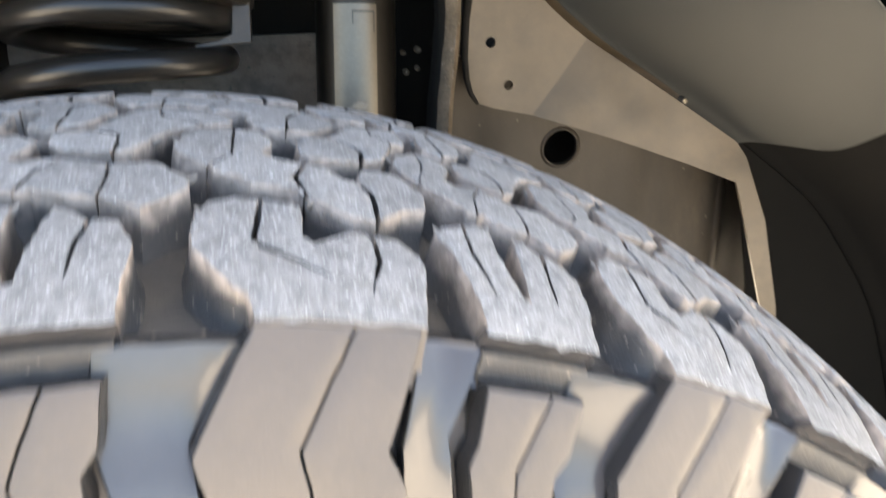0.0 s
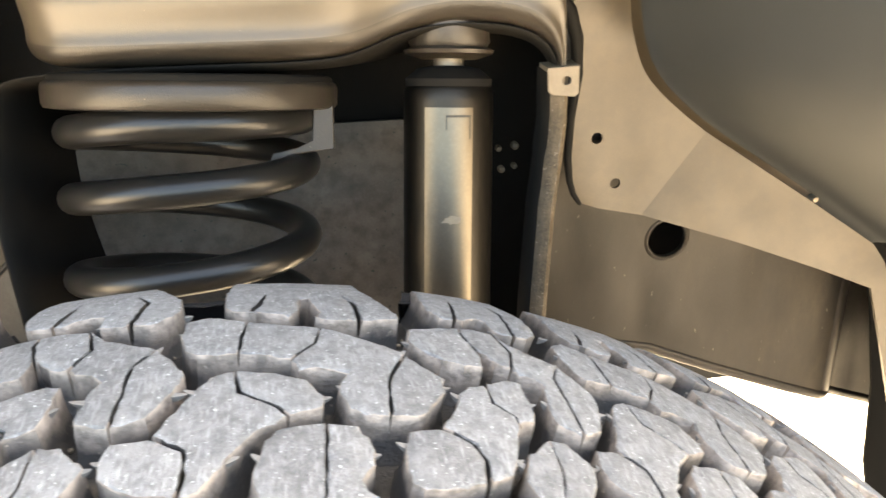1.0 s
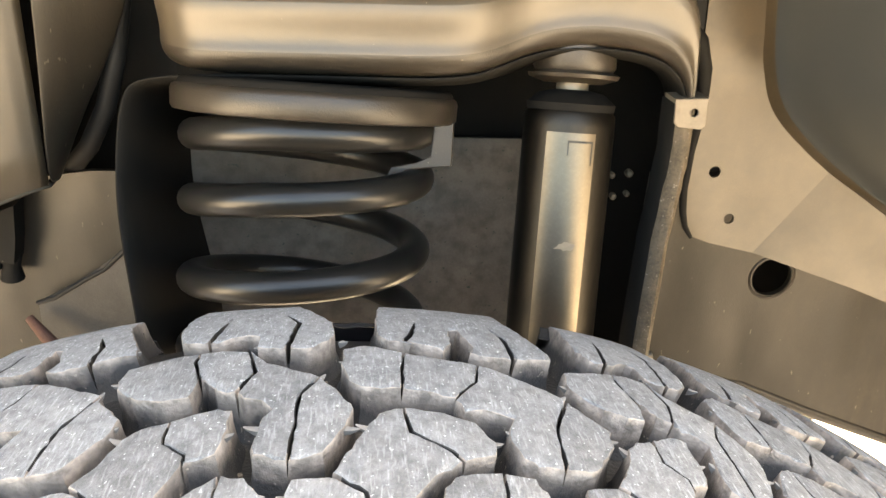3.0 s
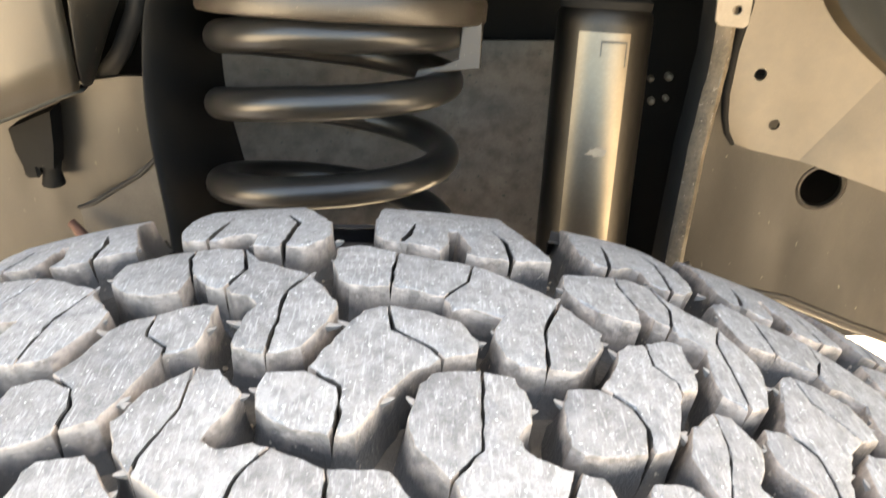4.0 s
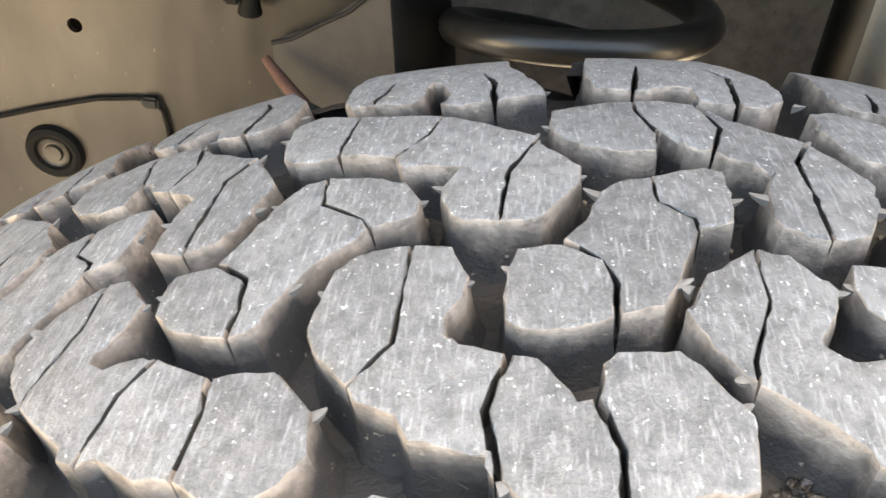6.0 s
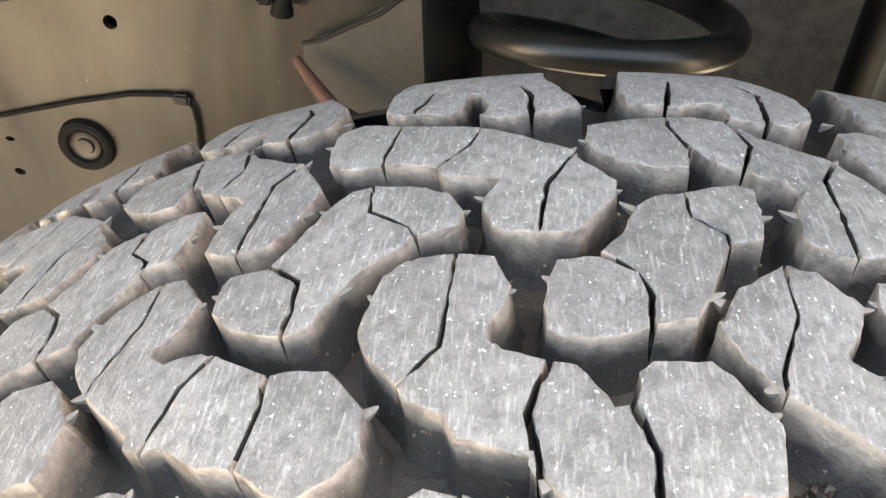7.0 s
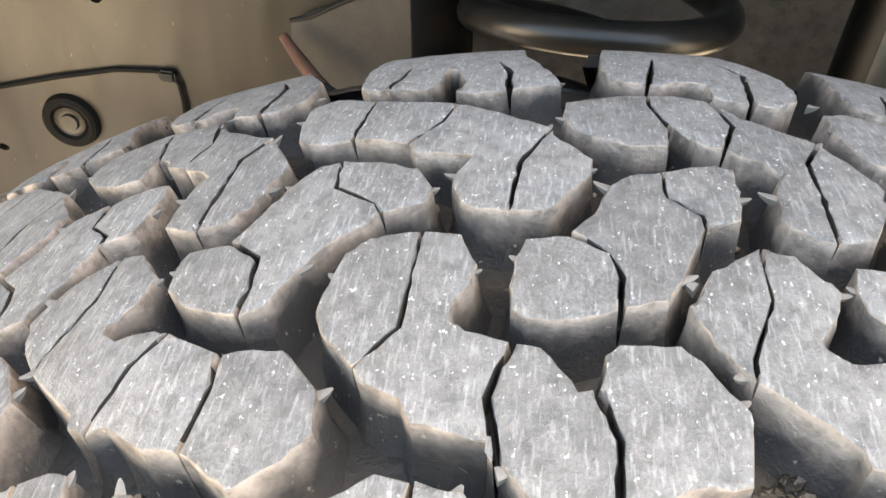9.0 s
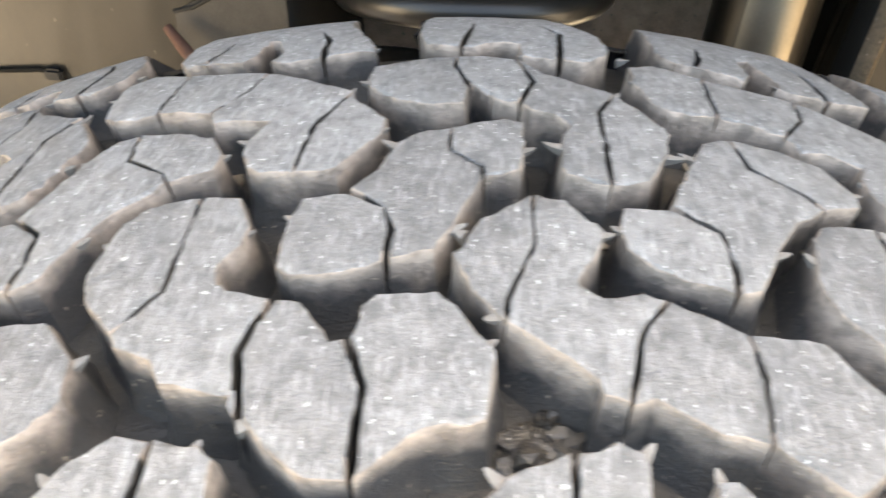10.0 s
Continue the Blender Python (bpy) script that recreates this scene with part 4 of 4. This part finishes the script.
# scuffed tan paints the lit side of the roll, black its shaded side
for f in bm.faces:
    f.material_index = 0 if f.index % 6 > 1 else 1
part("leg_flange", bm, [EDGE, INNER], tower, "scuffed rolled leg edge, tan where lit, black where shaded")
bm = plate([(-0.20, 0.60), (0.115, 0.60), (0.115, 0.862), (-0.20, 0.862)], [], flat_y(0.772), 0.004)
part("back_plate", bm, GREY_PLATE, tower, "grey dusty back plate", smooth=0)
# black sheet added to keep the depth behind the plate dark
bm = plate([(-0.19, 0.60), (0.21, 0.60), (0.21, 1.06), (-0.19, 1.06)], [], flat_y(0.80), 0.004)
part("upper_back", bm, INNER, tower, "black sheet added behind the back plate to keep it dark there", smooth=0)

# small clip at the tower's edge
clip = thing("edge_clip", lean(0.012, 0.685, 0.98), "small bare steel edge clip with a hole", "clip")
bm = plate([(0.162, 0.924), (0.1845, 0.925), (0.185, 0.906), (0.182, 0.9035), (0.166, 0.905), (0.163, 0.908)], [ring(0.176, 0.915, 0.0028, 12)], flat_y(0.652), 0.002)
soften(part("tab", bm, material("dull_zinc_clip", (0.15, 0.125, 0.095), 0.5, metal=0.2, scale=80, bump=0.2), clip, smooth=0), bevel=0.0006)
bm = plate([(0.162, 0.924), (0.1845, 0.925), (0.1845, 0.922), (0.162, 0.921)], [], flat_y(0.6525), 0.02)
part("fold", bm, BARE, clip, smooth=0)

# ---- left side: splash panel, plug, plates ----
splash = thing("splash_panel", (-0.35, 0.68, 0.85), "tan dusted splash panel with a curved lower edge", "panel")
SPLASH = [(-0.85, 0.675, 0.690, 1.06), (-0.60, 0.678, 0.735, 1.06), (-0.45, 0.680, 0.784, 1.06), (-0.368, 0.681, 0.811, 1.06), (-0.30, 0.683, 0.836, 1.06), (-0.272, 0.684, 0.847, 1.06), (-0.264, 0.687, 0.849, 1.06), (-0.2605, 0.692, 0.849, 1.06)]
bm = loft([[(x, y, z0 + (z1 - z0) * k / 8) for k in range(9)] for x, y, z0, z1 in SPLASH])
SPLASH_PAINT = material("brown_dusted_splash_sheet", (0.05, 0.04, 0.028), 0.4, tint=(0.034, 0.028, 0.02), scale=8, amount=0.6, bump=0.06, fine=900)
soften(part("sheet", bm, SPLASH_PAINT, splash, smooth=60), thick=0.003)

# flange of the same sheet, given the darker rail paint in place of shade
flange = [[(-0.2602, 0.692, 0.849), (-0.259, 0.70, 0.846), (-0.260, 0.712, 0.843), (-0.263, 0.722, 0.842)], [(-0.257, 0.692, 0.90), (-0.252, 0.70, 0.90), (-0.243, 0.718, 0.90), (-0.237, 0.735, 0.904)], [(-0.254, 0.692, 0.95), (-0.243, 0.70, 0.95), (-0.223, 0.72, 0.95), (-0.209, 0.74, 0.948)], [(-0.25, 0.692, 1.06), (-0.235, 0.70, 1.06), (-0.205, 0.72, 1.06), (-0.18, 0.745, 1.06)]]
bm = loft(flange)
soften(part("side_flange", bm, RAIL, splash, "turned-back flange, coloured darker to stand for shade", smooth=60), thick=0.002, levels=2)
hose2 = link_mesh("wiring_loom", tube([(-0.215, 0.76, 0.97), (-0.222, 0.752, 0.925), (-0.233, 0.752, 0.889), (-0.25, 0.755, 0.858), (-0.275, 0.77, 0.83), (-0.30, 0.80, 0.80)], 0.0075, 12), WORLD_DARK)
tagged(hose2, "black corrugated wiring loom behind the splash panel", "wiring")

gusset = thing("gusset_plate", (-0.26, 0.73, 0.74), "dark grey gusset plate beside the spring tower", "plate")
out = [(-0.300, 0.735), (-0.262, 0.757), (-0.222, 0.789), (-0.205, 0.815), (-0.19, 0.815), (-0.19, 0.60), (-0.23, 0.60), (-0.30, 0.70)]
bm = plate(out, [], lambda a, b, d: Vector((a, 0.738 + d - (a + 0.30) * 0.25, b)), 0.003)
soften(part("sheet", bm, GUSSET, gusset, smooth=0), bevel=0.001)
# black tube drawn for the dark gap along the plate's upper edge
bm = tube([(x, 0.7365 - (x + 0.30) * 0.25, z) for x, z in [(-0.300, 0.735), (-0.285, 0.741), (-0.262, 0.757), (-0.24, 0.771), (-0.222, 0.789), (-0.212, 0.804)]], 0.0018, 8)
part("edge_gap", bm, WORLD_DARK, gusset, "thin black line drawn for the gap along the edge")

rod = link_mesh("rusty_rod", tube([(-0.302, 0.722, 0.729), (-0.288, 0.712, 0.718), (-0.27, 0.70, 0.706), (-0.20, 0.67, 0.66)], [0.0035, 0.005, 0.0055, 0.0055], 10), material("orange_rusted_rod", (0.13, 0.058, 0.036), 0.8, tint=(0.07, 0.036, 0.025), scale=70, amount=0.8, bump=0.6, fine=500))
tagged(rod, "short rusty orange steel rod end", "rod")

# folded lower lip of the splash panel
bm = loft([[(x, y + 0.001, z), (x, y + 0.006, z - 0.003), (x, y + 0.02, z - 0.002)] for x, y, z, _ in SPLASH])
soften(part("folded_lip", bm, PLASTIC, splash, "dark folded lower edge"), thick=0.002)

# wiring plug hanging below the splash panel
plug = thing("wiring_plug", (-0.315, 0.735, 0.757), "black plastic wiring plug hanging on the frame", "plug")
part("shell", plate([(-0.333, 0.808), (-0.299, 0.822), (-0.302, 0.795), (-0.306, 0.775), (-0.329, 0.778), (-0.332, 0.79)], [], flat_y(0.722), 0.02), INNER, plug, smooth=0)
part("latch", box((-0.331, 0.724, 0.766), (-0.319, 0.74, 0.782), 0.002), INNER, plug)
part("boot", tube([(-0.312, 0.734, 0.778), (-0.314, 0.735, 0.768), (-0.315, 0.736, 0.757)], [0.008, 0.007, 0.009], 12), INNER, plug)

# thin wire along the rail, bolt boss
wire = link_mesh("thin_wire", tube([(-0.75, 0.7465, 0.575), (-0.66, 0.7465, 0.602), (-0.571, 0.7465, 0.630), (-0.50, 0.7465, 0.653), (-0.45, 0.7465, 0.667), (-0.417, 0.7465, 0.671), (-0.403, 0.7465, 0.670), (-0.396, 0.7465, 0.662), (-0.394, 0.7465, 0.645), (-0.395, 0.7465, 0.60)], 0.0021, 8), INNER)
tagged(wire, "thin black wire clipped along the frame rail", "wire")
boss = thing("bolt_boss", (-0.50, 0.75, 0.585), "round bolt head in a dark recessed ring", "bolt")
bp_ = Matrix.Translation((-0.497, 0.75, 0.611)) @ pose(0, 0, 0, 90, 0, 0)
part("ring", lathe([(0.0145, 0.001), (0.0165, 0.006), (0.0205, 0.008), (0.0235, 0.006), (0.0252, 0.0), (0.011, -0.002)], bp_, n=32, close=True), INNER, boss, "black rubber ring")
part("head", lathe([(0.0, 0.006), (0.007, 0.0062), (0.008, 0.0035), (0.0115, 0.0032), (0.0135, 0.0045), (0.0147, 0.003), (0.0147, -0.002), (0.0, -0.002)], bp_, n=24), RAIL, boss)
clipw = link_mesh("wire_clip", box((-0.412, 0.742, 0.664), (-0.398, 0.7495, 0.674), 0.002), WORLD_DARK)
tagged(clipw, "small black clip holding the thin wire", "clip")

# black hose arched over the tower; lower down it draws the bracket's dark gap
hose = link_mesh("black_hose", tube([(0.06, 0.70, 0.99), (0.134, 0.688, 0.984), (0.150, 0.686, 0.9815), (0.170, 0.685, 0.973), (0.186, 0.684, 0.957), (0.192, 0.684, 0.938), (0.1935, 0.684, 0.912), (0.190, 0.684, 0.880), (0.1895, 0.684, 0.85), (0.192, 0.685, 0.832), (0.196, 0.687, 0.820), (0.203, 0.690, 0.810)], [0.006, 0.0058, 0.0055, 0.0052, 0.005, 0.0048, 0.0042, 0.0034, 0.003, 0.0026, 0.0022, 0.0016], 12), INNER)
tagged(hose, "black hose arching over the spring tower, drawing the dark gap by the bracket", "hose")

# bright chips and small screw heads
for k, (x, y, z, r) in enumerate([(0.142, 0.706, 0.853, 0.0024), (0.154, 0.703, 0.8555, 0.003), (0.144, 0.704, 0.837, 0.0026), (0.153, 0.70, 0.8405, 0.0022)]):
    bm = lathe([(0.0, 0.0015), (r * 0.7, 0.0012), (r, 0.0), (r, -0.004), (0.0, -0.004)], Matrix.Translation((x, y, z)) @ pose(0, 0, 0, 90, 0, 0), n=10)
    part("rivet", bm, EDGE, tower)
bm = lathe([(0.0, 0.002), (0.002, 0.0018), (0.003, 0.0), (0.003, -0.006), (0.0, -0.006)], Matrix.Translation((0.393, 0.676, 0.805)) @ pose(0, 0, 0, 90, 0, 0), n=12)
part("screw", bm, BARE, arch, "small bright screw head")

# label and scuff on the shock body
def on_shock(a, z, d):
    return sp @ Vector(((0.0316 + d) * math.sin(a), -(0.0316 + d) * math.cos(a), z))


bm = loft([[on_shock(a, z, 0.0003) for a in np.linspace(-0.45, 0.62, 14)] for z in (0.80, 0.86, 0.92, 0.972)])
part("label", bm, material("worn_shock_label", (0.14, 0.12, 0.094), 0.38, tint=(0.11, 0.094, 0.074), scale=24, bump=0.05, metal=1.0), shock, "worn grey sticker")
for a0, a1, z0, z1 in ((0.02, 0.05, 0.957, 0.967), (0.02, 0.56, 0.9655, 0.967), (0.53, 0.56, 0.951, 0.967)):
    bm = loft([[on_shock(a, z, 0.0006) for a in np.linspace(a0, a1, 6)] for z in (z0, z1)])
    part("mark", bm, GUSSET, shock, "faint printed mark")
bm = bmesh.new()
ringv = []
for k in range(14):
    q = 2 * math.pi * k / 14
    rr = 1 + 0.9 * noise.noise((k * 1.3, 5, 2))
    ringv.append(bm.verts.new(on_shock(0.17 + 0.19 * rr * math.cos(q), 0.896 + 0.0034 * rr * math.sin(q), 0.0007)))
bm.faces.new(ringv)
part("scuff", bm, BARE, shock, "bare scuffed spot")

rb = thing("rusty_bolt", (0.19, 0.72, 0.66), "small rusty bolt at the foot of the spring tower", "bolt")
bpz = Matrix.Translation((0.186, 0.722, 0.684)) @ pose(0, 0, 0, 0, 70, 0)
part("shank", lathe([(0.0, -0.02), (0.007, -0.02), (0.0075, 0.006), (0.0, 0.008)], bpz, n=14), RUST, rb)
part("tip", lathe([(0.0, 0.006), (0.004, 0.006), (0.0042, 0.014), (0.0, 0.015)], bpz, n=12), BARE, rb, "bright worn tip")

# grit lying in the grooves
random.seed(5)
bm = bmesh.new()
for k in range(260):
    a, v = random.uniform(-32, 30), random.uniform(-118, 100)
    size = random.choice((0.5, 0.6, 0.8, 1.0, 1.6)) * random.uniform(0.7, 1.3)
    c = on_tread(a, v, -DEPTH + size * 0.6)
    made = bmesh.ops.create_icosphere(bm, subdivisions=1, radius=size / 1000)["verts"]
    for w in made:
        w.co = c + Vector((w.co.x * random.uniform(0.7, 1.4), w.co.y * random.uniform(0.7, 1.4), w.co.z * random.uniform(0.6, 1.1)))
for k in range(60):
    a, v = random.uniform(-30, 14), random.uniform(-116, -58)
    size = random.uniform(0.8, 2.0)
    c = on_tread(a, v, -DEPTH + size * 0.5)
    made = bmesh.ops.create_icosphere(bm, subdivisions=1, radius=size / 1000)["verts"]
    for w in made:
        w.co = c + Vector((w.co.x * random.uniform(0.6, 1.5), w.co.y * random.uniform(0.6, 1.5), w.co.z * random.uniform(0.5, 0.9)))
grit = link_mesh("groove_grit", bm, material("pale_grit", (0.22, 0.185, 0.14), 0.9, tint=(0.1, 0.086, 0.07), scale=300, bump=0.3), None, "", 0)
tagged(grit, "fine pale grit lying in the tread grooves", "grit", kind="stuff")

# small stones wedged in one groove
STONE = material("wet_brown_stone", (0.055, 0.048, 0.04), 0.25, tint=(0.022, 0.022, 0.024), scale=180, amount=0.9, bump=0.5, fine=900, contrast=(0.4, 0.62), speck=(0.5, 0.47, 0.42), speck_scale=500, speck_at=0.7, random_value=0.4)
for a, v, size, lift in ((-2.62, -56.5, 3.0, 2.2), (-2.34, -59.6, 2.6, 2.0), (-2.02, -61.6, 3.0, 2.4), (-3.35, -62.2, 4.2, 1.2), (-3.1, -65.3, 4.6, 1.8), (-2.66, -63.6, 3.8, 1.6), (-3.66, -65.6, 3.4, 1.2), (-2.2, -64.4, 3.6, 1.8), (-2.86, -60.4, 3.2, 0.8), (-3.2, -58.8, 2.4, 0.8), (-2.5, -66.6, 2.8, 2.2), (-3.55, -60.0, 2.0, 0.6)):
    bm = bmesh.new()
    bmesh.ops.create_icosphere(bm, subdivisions=2, radius=0.72)
    long, flat = random.uniform(1.05, 1.5), random.uniform(0.55, 0.8)
    spin = Matrix.Rotation(random.uniform(0, 6.28), 3, "Z") @ Matrix.Rotation(random.uniform(-0.5, 0.5), 3, "X")
    for w in bm.verts:
        lump = 1 + 0.75 * noise.noise(w.co * 2.2 + Vector((a * 7, v, 0))) + 0.3 * noise.noise(w.co * 6 + Vector((v, a, 0)))
        w.co = spin @ Vector((w.co.x * long, w.co.y, w.co.z * flat)) * lump * size / 1000
    at = on_tread(a, v, -DEPTH + lift * 0.6 + size * 0.2)
    bmesh.ops.translate(bm, verts=bm.verts[:], vec=at)
    stone = link_mesh("pebble", bm, STONE, None, "", 28)
    tagged(stone, "small jagged brown pebble wedged in a tread groove", "pebble", "pebbles in the groove")

# thin rubber hairs left by the mould
for k in range(26):
    a, v = random.uniform(-27, 24), random.uniform(-72, 72)
    p0 = on_tread(a, v, -DEPTH - 0.5)
    lean_to = Vector((random.uniform(-1, 1), random.uniform(-1, 1), random.uniform(0.6, 1.6))).normalized()
    bend = Vector((random.uniform(-1, 1), random.uniform(-1, 1), random.uniform(-0.5, 0.5)))
    size = random.uniform(0.010, 0.017)
    pts = [p0 + lean_to * size * f + bend * 0.003 * f * f for f in (0, 0.25, 0.5, 0.75, 1.0)]
    part("mould_hair", tube(pts, [0.0003, 0.00028, 0.00025, 0.0002, 0.0001], 6), DUSTY, tyre, "thin rubber mould hair")
